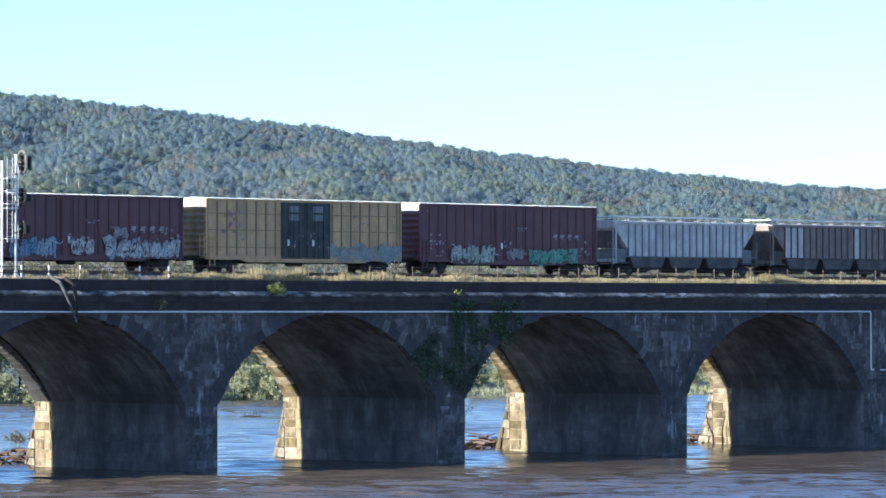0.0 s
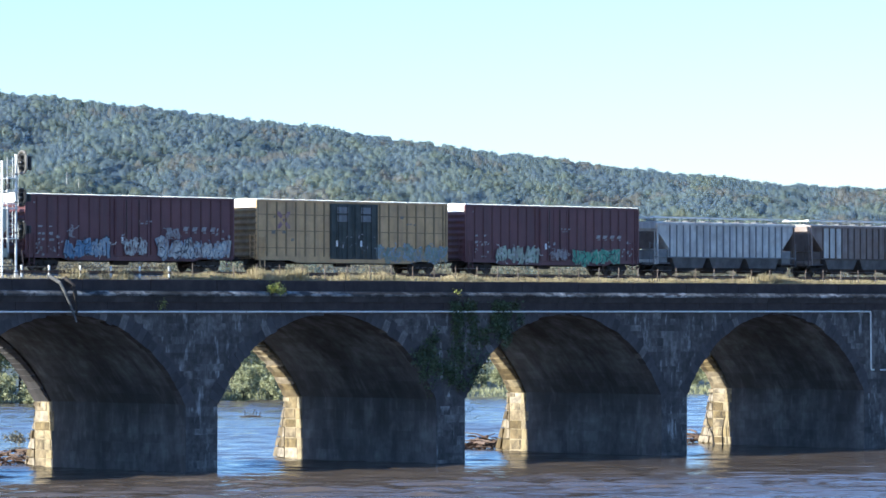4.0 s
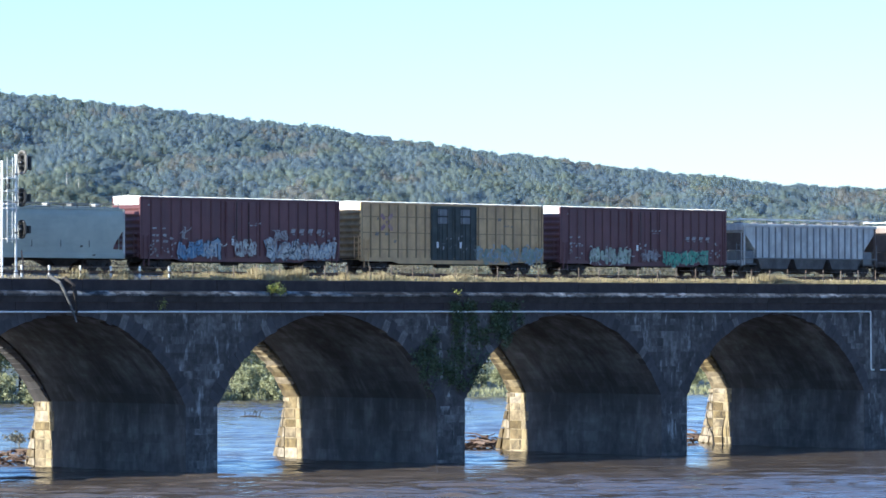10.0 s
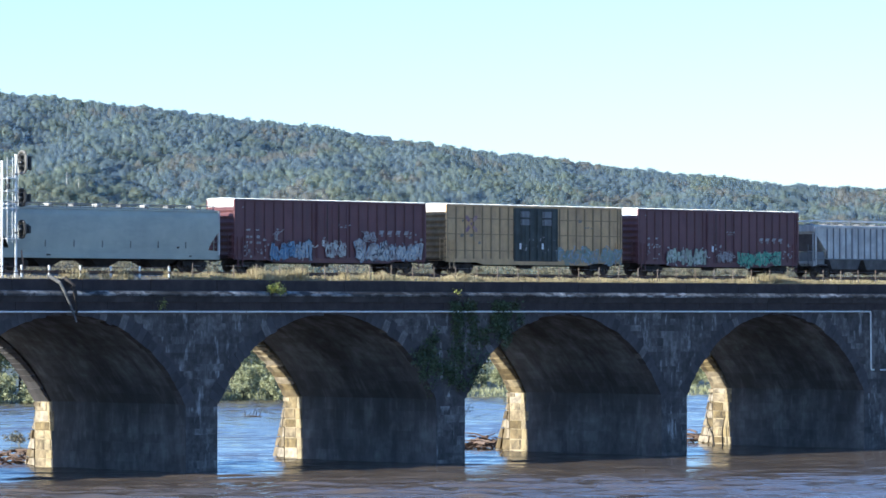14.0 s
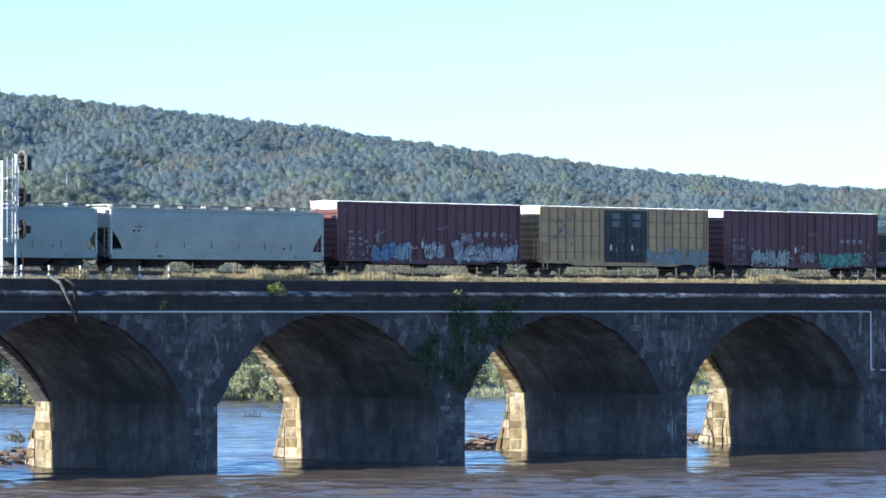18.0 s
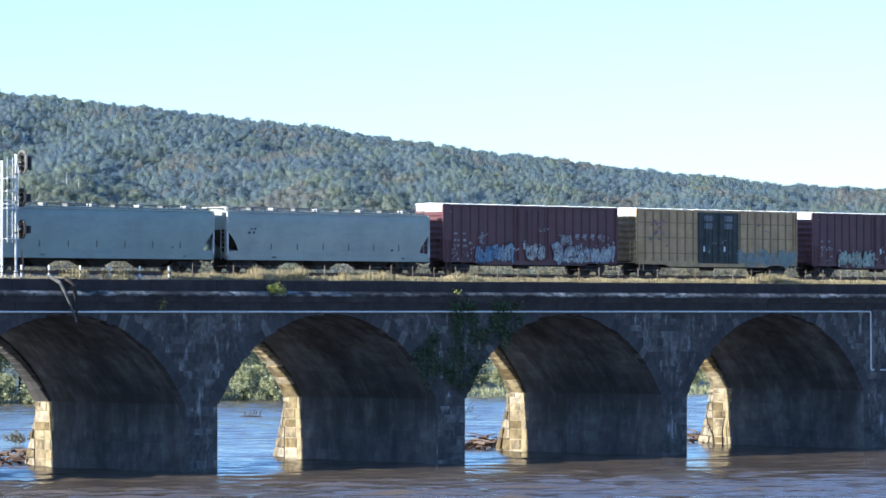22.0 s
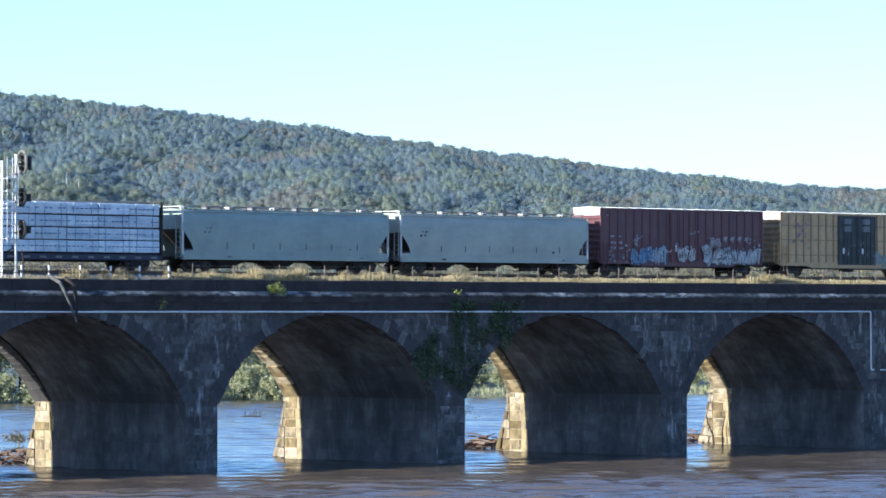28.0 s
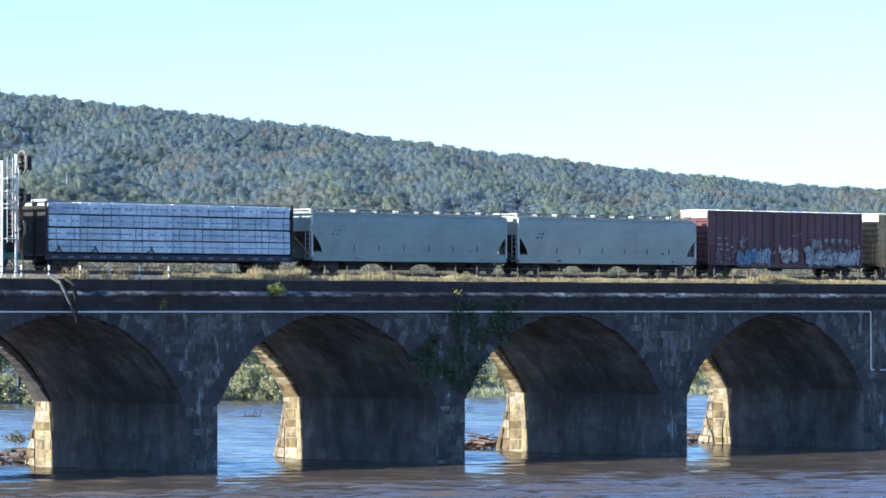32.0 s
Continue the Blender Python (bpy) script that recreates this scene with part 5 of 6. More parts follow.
    bars(car, [(-h + 2.1, 3.0, 0.7, 0.16), (-h + 1.9, 2.72, 0.9, 0.2), (h - 4.1, 1.55, 0.5, 0.2), (h - 3.0, 1.0, 0.6, 0.12), (-h + 4.2, 1.0, 0.6, 0.12)], -1.6, SIGNAL_GREY if seed else UNDER)
    for x in (-h + 1.95, h - 1.95):
        bogie(car, x)
    return car


def ribbed_hopper(paint, label, panels):
    """An older covered hopper with outside posts and sloped ends."""
    car = tagged(thing("covered_hopper"), label, "hopper car", "freight cars of the train")
    L, W = 16.9, 1.55
    h = L / 2
    top = 4.12
    dark_paint = {HOPPER_OLD: HOPPER_GRIME, HOPPER_RUST: RUST_GRIME}[paint]
    o = [(-h + 0.15, top), (-h + 0.15, 3.7), (-h + 1.75, 2.05), (-h + 1.75, 1.45), (h - 1.75, 1.45), (h - 1.75, 2.05), (h - 0.15, 3.7), (h - 0.15, top)]
    part("hopper_body", Shape().prism(o, "y", -W + 0.1, W - 0.1), paint, car)
    for y in (-1, 1):
        part("top_chord", Shape().box(-h + 0.1, h - 0.1, *sorted((y * (W + 0.02), y * (W - 0.12))), top - 0.14, top + 0.06, 0.02), paint, car)
        part("side_sill", Shape().box(-h, h, *sorted((y * W, y * (W - 0.12))), 1.40, 1.5, 0.02), dark_paint, car)
        for x in (-h + 0.3, h - 0.3):
            part("corner_post", Shape().box(x - 0.06, x + 0.06, *sorted((y * W, y * (W - 0.12))), 0.9, top - 0.1), paint if x < 0 else RUST_GRIME, car)
        post = shared(("hopper_post", paint.name), lambda: Shape().prism([(-0.055, 0.1), (-0.035, -0.06), (0.035, -0.06), (0.055, 0.1)], "z", 1.5, top - 0.14).mesh("side_post", dark_paint))
        for i in range(18):
            x = -h + 1.75 + (L - 3.5) * i / 17
            m = Matrix.Translation((x, y * (W - 0.06), 0))
            if y > 0:
                m = m @ Matrix.Rotation(math.pi, 4, "Z")
            part("side_post", post, paint, car, at=m)
    for i, mat in panels:
        x = -h + 1.75 + (L - 3.5) * i / 17
        part("repainted_panel", Shape().box(x + 0.08, x + (L - 3.5) / 17 - 0.08, -W + 0.085, -W + 0.097, 1.52, top - 0.16), mat, car, "patch of paler paint")
    for way in (-1, 1):
        part("end_platform", Shape().box(*sorted((way * (h - 1.8), way * h)), -W + 0.1, W - 0.1, 0.92, 1.02), BAY_GRIME, car)
        ladder(car, -W + 0.15, -W + 0.6, way * (h + 0.02), 0.9, 2.5, 5, dark_paint, "y", "end_ladder")
        part("end_bulkhead", Shape().box(*sorted((way * (h - 0.42), way * (h - 0.36))), -W + 0.12, W - 0.12, 2.1, top), RUST_GRIME, car, "rust-brown upper end plate")
        part("equipment_box", Shape().box(*sorted((way * (h - 1.6), way * (h - 0.5))), -W + 0.2, W - 0.3, 1.02, 2.05, 0.04), dark_paint, car, "grimy equipment box on the end platform")
        coupler(car, way * (h - 0.1), way)
        part("slope_brace", Shape().tube([(way * (h - 0.3), -1.2, 1.0), (way * (h - 0.3), -1.2, 3.6)], 0.06, 6), paint if way < 0 else RUST_GRIME, car)
        part("brake_gear", Shape().box(*sorted((way * (h - 1.3), way * (h - 0.7))), -1.3, -0.8, 1.02, 1.75, 0.05), SIGNAL_GREY, car)
        part("end_sill", Shape().box(*sorted((way * (h - 0.12), way * h)), -W, W, 0.86, 1.26, 0.02), paint if way < 0 else BAY_GRIME, car)
    roof = part("roof", Shape().prism([(-W + 0.05, top), (-0.8, top + 0.14), (0.8, top + 0.14), (W - 0.05, top)], "x", -h + 0.12, h - 0.12), HOPPER_OLD, car)
    for i in range(8):
        x = -h + 1.3 + (L - 2.6) * i / 7
        part("roof_hatch", Shape().box(x - 0.26, x + 0.26, -0.3, 0.3, top + 0.12, top + 0.26, 0.05), HOPPER_GRIME, roof)
    for y in (-1.1, 1.1):
        # white colour imitates sunlight along the boards' edges
        part("running_board", Shape().box(-h + 0.1, h - 0.1, y - 0.2, y + 0.2, top + 0.46, top + 0.52), WHITE, roof)
        for i in range(11):
            x = -h + 0.3 + (L - 0.6) * i / 10
            part("board_bracket", Shape().box(x - 0.02, x + 0.02, y - 0.02, y + 0.02, top + 0.04, top + 0.47), SIGNAL_GREY, roof)
    part("roof_end_board", Shape().box(-h + 0.02, -h + 0.55, -W + 0.1, W - 0.1, top + 0.38, top + 0.45), GALV, roof)
    for x in (-4.4, 0.0, 4.4):
        b = part("outlet_bay", Shape().add([(x - 2.05, -1.45, 1.45), (x + 2.05, -1.45, 1.45), (x + 2.05, 1.45, 1.45), (x - 2.05, 1.45, 1.45), (x - 1.6, -1.4, 0.62), (x + 1.6, -1.4, 0.62), (x + 1.6, 1.4, 0.62), (x - 1.6, 1.4, 0.62), (x - 0.5, -0.8, 0.3), (x + 0.5, -0.8, 0.3), (x + 0.5, 0.8, 0.3), (x - 0.5, 0.8, 0.3)],
                                           [(0, 1, 2, 3), (8, 9, 10, 11), (0, 1, 5, 4), (1, 2, 6, 5), (2, 3, 7, 6), (3, 0, 4, 7), (4, 5, 9, 8), (5, 6, 10, 9), (6, 7, 11, 10), (7, 4, 8, 11)]), BAY_GRIME, car, "grimy sloping discharge bay")
        part("outlet_gate", Shape().box(x - 0.6, x + 0.6, -0.9, 0.9, 0.22, 0.32, 0.02), UNDER, b)
    part("centre_sill", Shape().box(-h + 0.2, h - 0.2, -0.2, 0.2, 0.68, 0.95), UNDER, car)
    for x in (-h + 1.75, h - 1.75):
        bogie(car, x)
    return car


def centrebeam(paint, sill_paint, label, loaded=True):
    """A centre-beam flatcar between two end bulkheads, stacked with wrapped lumber."""
    car = tagged(thing("lumber_flatcar"), label, "flatcar", "freight cars of the train")
    L, W = 22.9, 1.42
    h = L / 2
    part("deck", Shape().box(-h, h, -1.3, 1.3, 0.98, 1.14, 0.02), sill_paint, car)
    for y in (-1, 1):
        sill = part("side_sill", Shape().box(-h, h, *sorted((y * 1.38, y * 1.2)), 0.72, 1.16, 0.03), sill_paint, car)
        for i in range(16):
            x = -h + 0.8 + (L - 1.6) * i / 15
            part("winch", Shape().box(x - 0.28, x + 0.28, *sorted((y * 1.39, y * 1.43)), 0.85, 1.0, 0.015), SIGNAL_GREY, sill)
    part("centre_beam", Shape().box(-h, h, -0.12, 0.12, 4.62, 4.85, 0.02).box(-h, h, -0.03, 0.03, 1.14, 4.62), paint, car)
    for way in (-1, 1):
        x = way * (h - 0.1)
        b = part("bulkhead", Shape().box(x - 0.06, x + 0.06, -1.38, 1.38, 1.1, 4.42), UNDER, car, "dark end bulkhead")
        part("bulkhead_top", Shape().box(x - 0.1, x + 0.1, -1.42, 1.42, 4.72, 4.86, 0.02), WHITE if way < 0 else UNDER, b, "pale painted top beam" if way < 0 else "")
        for y in (-1.34, 0.0, 1.34):
            part("bulkhead_post", Shape().box(x + way * 0.06 - 0.08, x + way * 0.06 + 0.08, y - 0.08, y + 0.08, 1.0, 4.74), UNDER, b)
        for z in (1.9, 2.7, 3.5, 4.3):
            part("bulkhead_rib", Shape().box(*sorted((x + way * 0.05, x + way * 0.12)), -1.3, 1.3, z - 0.06, z + 0.06), UNDER, b)
        coupler(car, way * (h - 0.1), way)
    if loaded:
        cols, tiers = 8, 4
        x0, dx = -h + 0.24, (L - 0.48) / 8
        z0, dz = 1.2, 0.875
        rnd = random.Random(8)
        for i in range(cols):
            for j in range(tiers):
                for y in (-1, 1):
                    a, b = x0 + dx * i + 0.02 + rnd.uniform(0, 0.03), x0 + dx * (i + 1) - 0.02
                    zz = z0 + dz * j
                    sag = rnd.uniform(-0.04, 0.015)
                    pack = part("lumber_pack", Shape().box(a, b, *sorted((y * 0.1, y * (W + rnd.uniform(-0.03, 0.03)))), zz + 0.065, zz + dz - 0.008 + sag, 0.05), WRAP, car, "white plastic-wrapped lumber bundle")
                    if y < 0:
                        for f in (0.24, 0.76):
                            xx = a + (b - a) * (f + rnd.uniform(-0.06, 0.06))
                            part("strapping", Shape().box(xx - 0.012, xx + 0.012, -W - 0.045, -W + 0.02, zz + 0.09, zz + dz), STRAP, pack)
                        n = 7
                        for q in range(n):
                            if rnd.random() < 0.8:
                                part("printed_mark", Shape().box(a + (b - a) * q / n, a + (b - a) * (q + 0.65) / n, -W - 0.042, -W + 0.02, zz + 0.42, zz + 0.50), PRINT_BLUE, pack)
        for i in range(cols):
            for j in range(tiers):
                for f in (0.12, 0.5, 0.88):
                    x = x0 + dx * (i + f)
                    part("spacer_board", shared("spacer", lambda: Shape().box(-0.05, 0.05, -W + 0.03, W - 0.03, 0.0, 0.09).mesh("spacer_board", TIE)), TIE, car, at=(x, 0, z0 + dz * j))
        for x in (-10.9, -7.7, -2.6):
            s = Shape().tube([(x, -W - 0.07, 1.15), (x + 0.6, -W - 0.08, 1.5)], 0.04, 6).tube([(x + 0.9, -W - 0.07, 1.15), (x + 0.5, -W - 0.08, 1.7)], 0.04, 6)
            part("tie_down_chain", s, UNDER, car)
    part("centre_sill", Shape().box(-h + 0.2, h - 0.2, -0.25, 0.25, 0.6, 1.0), UNDER, car)
    for x in (-h + 2.0, h - 2.0):
        bogie(car, x)
    return car


def build_train():
    cars = build_boxcars()
    cars.append((smooth_hopper(0), -30.47))
    cars.append((smooth_hopper(1), -51.8))
    cars.append((ribbed_hopper(HOPPER_OLD, "weathered grey ribbed covered hopper car", ()), 52.65))
    cars.append((ribbed_hopper(HOPPER_RUST, "rusty brown ribbed covered hopper with pale patches", ((0, HOPPER_OLD), (1, HOPPER_OLD), (2, HOPPER_OLD), (11, HOPPER_OLD))), 71.2))
    cars.append((centrebeam(SIGNAL_GREY, DARK_BLUE, "centre-beam flatcar loaded with white-wrapped lumber"), -75.05))
    cars.append((centrebeam(GREEN_PAINT, GREEN_PAINT, "empty dark green centre-beam flatcar", False), -100.1))
    return cars


train = build_train()

# ---------------------------------------------------------------- along the deck


def build_fence():
    low = tagged(thing("low_railing", (0, 1.0, 13.35)), "low white-topped post and rail railing on the deck edge", "railing")
    xs = (-29.9, -27.2, -24.6, -21.9, -19.3, -16.64, -14.26, -11.54, -8.85, -6.26, -3.6)
    for x in xs:
        post = part("post", Shape().box(x - 0.05, x + 0.05, -0.05, 0.05, -0.1, 0.92, 0.012), RUSTY_POST, low)
        part("post_band", Shape().box(x - 0.06, x + 0.06, -0.06, 0.06, 0.60, 0.93, 0.012), WHITE, post, "white-painted post top")
        part("post_band", Shape().box(x - 0.06, x + 0.06, -0.06, 0.06, 0.1, 0.40, 0.012), WHITE, post, "white-painted band")
    for z in (0.82, 0.42):
        part("rail", Shape().tube([(xs[0], 0.09, z), (xs[-1], 0.09, z)], 0.03, 6), RUSTY_POST, low)
    part("brace", Shape().tube([(xs[-1], 0, 0.8), (xs[-1] + 0.62, 0, 0.02)], 0.03, 6), STEEL, low)
    rnd = random.Random(2)
    line = [-1.47, 2.42, 4.55] + [6.76 + 2.195 * i for i in range(38)]
    fence = tagged(thing("wire_fence", (0, 1.0, 13.35)), "line of thin grey steel fence posts in dry grass", "fence")
    for x in line:
        part("post", Shape().box(-0.03, 0.03, -0.03, 0.03, -0.15, 1.12 + rnd.uniform(-0.08, 0.06), 0.006), RUSTY_POST, fence, at=Matrix.Translation((x, 0, 0)) @ Matrix.Rotation(rnd.uniform(-0.05, 0.05), 4, "Y"))
    for z in (0.5, 1.0):
        part("wire", Shape().tube([(x, 0.045, z - 0.02 + 0.02 * math.cos(x * 2.9)) for x in line], 0.004, 4), STEEL, fence)


build_fence()


def head(mast, u, y, z, tall, wide):
    """A colour-light signal head: oval backboard with rim, lamp housings and hoods, facing the oncoming train."""
    n = 28
    out = []
    for i in range(n):
        w = 2 * math.pi * i / n
        c, s = math.cos(w), math.sin(w)
        ry = wide / 2
        straight = tall / 2 - ry
        out.append((y + ry * c, z + ry * s + (straight if s > 0 else -straight)))
    board = part("backboard", Shape().prism(out, "x", u - 0.02, u + 0.02), SIGNAL_BLACK, mast, "oval black backboard with grey rim")
    rim = Shape()
    rim.tube([(u - 0.05, a, b) for a, b in out] + [(u - 0.05, *out[0])], 0.10, 6)
    part("rim", rim, SIGNAL_GREY if tall > 1.3 else SIGNAL_BLACK, board)
    k = 3 if tall > 1.3 else 2
    for i in range(k):
        zz = z + (i - (k - 1) / 2) * 0.36
        hood = Shape()
        pts = [(y + 0.13 * math.cos(w), zz + 0.13 * math.sin(w)) for w in [2 * math.pi * j / 14 for j in range(14)]]
        hood.prism(pts, "x", u - 0.3, u - 0.02)
        part("lamp_hood", hood, SIGNAL_BLACK, board)
    b = 0.52 if tall > 1.3 else 0.28
    part("lamp_housing", Shape().box(u + 0.02, u + 0.4, y - 0.14, y + 0.14, z - 0.3, z + 0.2, 0.03).box(u + 0.36, u + 0.6, y - 0.26, y + 0.2, z - b, z + b * 0.9, 0.05), SIGNAL_BLACK, board)
    part("mounting_bracket", Shape().box(u - 0.4, u + 0.05, y + 0.02, y + 0.1, z - 0.05, z + 0.05).box(u - 0.42, u - 0.3, y - 0.3, y + 0.4, z - 0.06, z + 0.06), SIGNAL_GREY, board)


def build_signal():
    U, Y, G = -16.32, 2.0, 13.4
    sig = tagged(thing("railway_signal", (U, Y, G)), "tall white-painted railway signal mast with ladder and three lamp heads", "railway signal")
    part("mast", Shape().tube([(0, 0, 0.0), (0, 0, 8.3)], 0.078, 12), WHITE, sig)
    part("mast_foot", Shape().tube([(0, 0, 0.0), (0, 0, 0.5)], 0.13, 12).box(-0.3, 0.3, -0.3, 0.3, -0.05, 0.1, 0.02), WHITE, sig)
    part("mast_cap", Shape().lathe([(0.0, 8.36), (0.08, 8.34), (0.12, 8.28), (0.12, 8.22)], "z", 12), WHITE, sig)
    for z in (3.05, 5.1, 7.0):
        part("mast_clamp", Shape().tube([(0, 0, z - 0.07), (0, 0, z + 0.07)], 0.125, 12), SIGNAL_GREY, sig)
    head(sig, 0.5, -0.1, 7.8, 1.5, 0.86)
    head(sig, 0.46, -0.1, 5.45, 1.12, 0.72)
    head(sig, 0.46, -0.1, 3.3, 1.12, 0.72)
    part("head_arm", Shape().box(0.0, 0.5, -0.05, 0.05, 7.75, 7.85).box(0.0, 0.46, -0.05, 0.05, 5.4, 5.5).box(0.0, 0.46, -0.05, 0.05, 3.25, 3.35), SIGNAL_GREY, sig)
    part("brace", Shape().tube([(0.62, -0.2, 0.0), (0.30, -0.2, 1.9)], 0.05, 6), RUST_GRIME, sig, "rusty brown stay")
    # ladder with its stays and small platforms
    lad = part("ladder", Shape().box(-0.91, -0.88, -0.2, -0.17, 2.4, 8.1).box(-0.46, -0.43, -0.2, -0.17, 2.4, 8.1), WHITE, sig, "white steel ladder")
    for i in range(19):
        part("rung", Shape().tube([(-0.9, -0.18, 2.5 + i * 0.3), (-0.44, -0.18, 2.5 + i * 0.3)], 0.012, 5), WHITE, lad)
    for z in (2.65, 4.7, 5.0, 5.85, 6.7):
        part("platform", Shape().box(-0.98, -0.02, -0.3, 0.2, z - 0.03, z + 0.03), WHITE, sig)
        part("guard_rail", Shape().tube([(-1.05, -0.35, z), (-1.05, -0.35, z + 0.95), (-0.1, -0.35, z + 0.95), (-0.1, -0.35, z)], 0.016, 6), WHITE, sig)
    second = tagged(thing("signal_post", (U - 1.2, Y, G)), "white steel post with a black signal head beside the mast", "signal post")
    part("post", Shape().tube([(0, 0, 0), (0, 0, 7.9)], 0.085, 12), WHITE, second)
    part("post_foot", Shape().box(-0.35, 0.35, -0.35, 0.35, -0.05, 0.12, 0.02), WHITE, second)
    part("lamp_housing", Shape().box(0.28, 0.52, -0.3, 0.1, 6.0, 6.35, 0.05).box(0.3, 0.55, -0.3, 0.1, 6.42, 6.7, 0.05), SIGNAL_BLACK, second)
    part("arm", Shape().box(0.0, 0.3, -0.06, 0.06, 5.7, 5.82), SIGNAL_GREY, second)


build_signal()


def build_conduit():
    y, z = -0.17, 11.13
    pipe = tagged(thing("conduit"), "long thin white-painted conduit pipe along the bridge face", "pipe")
    x, end = -66.0, 70.49
    while x < end:
        x1 = min(x + 6.1, end)
        run = part("pipe", Shape().tube([(x, y, z), (x1, y, z)], 0.062, 10), WHITE, pipe, smooth=False)
        part("coupling", Shape().tube([(x - 0.06, y, z), (x + 0.06, y, z)], 0.085, 10), WHITE, run)
        part("bracket", Shape().box(x + 1.4, x + 1.46, y - 0.07, 0.0, z - 0.09, z + 0.09), STEEL, run)
        x = x1
    part("elbow", Shape().tube([(end - 0.05, y, z), (end + 0.03, y, z - 0.03), (end + 0.07, y, z - 0.12)], 0.065, 10), WHITE, pipe)
    part("down_pipe", Shape().tube([(end + 0.07, y, z - 0.1), (end + 0.1, y, 6.5)], 0.055, 10), WHITE, pipe)
    part("elbow", Shape().tube([(end + 0.1, y, 6.52), (end + 0.16, y, 6.42), (end + 0.5, y, 6.4)], 0.06, 10), WHITE, pipe)
    part("pipe", Shape().tube([(end + 1.3, y, 6.38), (end + 12, y, 6.38)], 0.055, 10), WHITE, pipe)


build_conduit()


def build_deck_grass():
    """Blades of dry grass along the deck's edge, taller in two patches."""
    rng = np.random.default_rng(9)

    def blades(n, x0, x1, y0, y1, h0, h1, w):
        x, y = rng.uniform(x0, x1, n), rng.uniform(y0, y1, n)
        clump = 0.72 + 0.24 * np.sin(x * 2.3) * np.sin(x * 0.71 + 1.0)
        h = rng.uniform(h0, h1, n) * clump * 1.2
        z = 13.2 + 0.2 * y
        a = rng.uniform(0, 2 * math.pi, n)
        dx, dy = np.cos(a) * w, np.sin(a) * w
        lx, ly = rng.normal(0.03, 0.10, n), rng.normal(-0.02, 0.08, n)
        base1 = np.stack([x - dx, y - dy, z], axis=1)
        base2 = np.stack([x + dx, y + dy, z], axis=1)
        m1 = np.stack([x - dx * 0.7 + lx * 0.4, y - dy * 0.7 + ly * 0.4, z + h * 0.55], axis=1)
        m2 = np.stack([x + dx * 0.7 + lx * 0.4, y + dy * 0.7 + ly * 0.4, z + h * 0.55], axis=1)
        tip = np.stack([x + lx, y + ly, z + h], axis=1)
        tip2 = np.stack([x + lx + dx * 0.2, y + ly, z + h], axis=1)
        v = np.stack([base1, base2, m2, m1, tip, tip2], axis=1).reshape(-1, 3)
        i = np.arange(n)[:, None] * 6
        f = np.concatenate([i + np.array([0, 1, 2, 3]), i + np.array([3, 2, 5, 4])], axis=0)
        return v, f
    V, F, base = [], [], 0
    for job in ((26000, 1.5, 92, 0.5, 1.9, 0.10, 0.29, 0.018), (5200, -3.5, 6, 0.5, 1.8, 0.12, 0.5, 0.018), (2600, 4.2, 9.3, 0.6, 1.7, 0.35, 0.9, 0.016), (1200, 13, 19, 0.6, 1.7, 0.3, 0.7, 0.016),
                (1900, 57.3, 62.5, 0.6, 1.7, 0.3, 0.8, 0.017), (1500, 84, 90, 0.6, 1.7, 0.3, 0.8, 0.017), (1800, -32, -3.5, 0.5, 1.8, 0.05, 0.25, 0.018), (300, -12.8, -10.8, 0.7, 1.8, 0.2, 0.8, 0.018), (450, -9.4, -7.0, 0.6, 1.8, 0.2, 0.7, 0.018), (500, 24, 27, 0.7, 1.6, 0.3, 0.7, 0.016)):
        v, f = blades(*job)
        V.append(v)
        F.append(f + base)
        base += len(v)
    ob = new("dry_grass", raw_mesh("dry_grass", np.vstack(V), np.vstack(F), DRY_GRASS))
    tagged(ob, "dry straw-coloured grass along the bridge deck edge", "grass", kind="stuff")


build_deck_grass()


def build_far_deck_weeds():
    """Weeds and brush on the far side of the deck, seen under the cars."""
    rng = np.random.default_rng(15)
    n = 1500
    c = np.stack([rng.uniform(-34, 120, n), rng.uniform(12.0, 15.6, n), 13.4 + rng.uniform(0, 1.45, n)], axis=1)
    v, f = sprays(rng, c, 0.09, 34, np.array([0.45, 0.3, 0.2]))
    tagged(new("trackside_brush", raw_mesh("trackside_brush", v, f, DEAD_WEED)), "dull green weeds and brush along the far deck edge", "weeds", kind="stuff")


build_far_deck_weeds()


def leaf_thing(name, centres, size, per, spread, mat, label, category, seed, stems=()):
    rng = np.random.default_rng(seed)
    v, f = sprays(rng, centres, size, per, spread)
    ob = thing(name, tuple(np.mean(np.asarray(centres), axis=0)), label, category)
    off = np.array(ob.location)
    part("leaves", raw_mesh("leaves", v - off, f, mat), mat, ob, kind="stuff")
    for s in stems:
        part("stem", Shape().tube([Vector(p) - ob.location for p in s], 0.03, 6, 0.012), BARK, ob)
    return ob


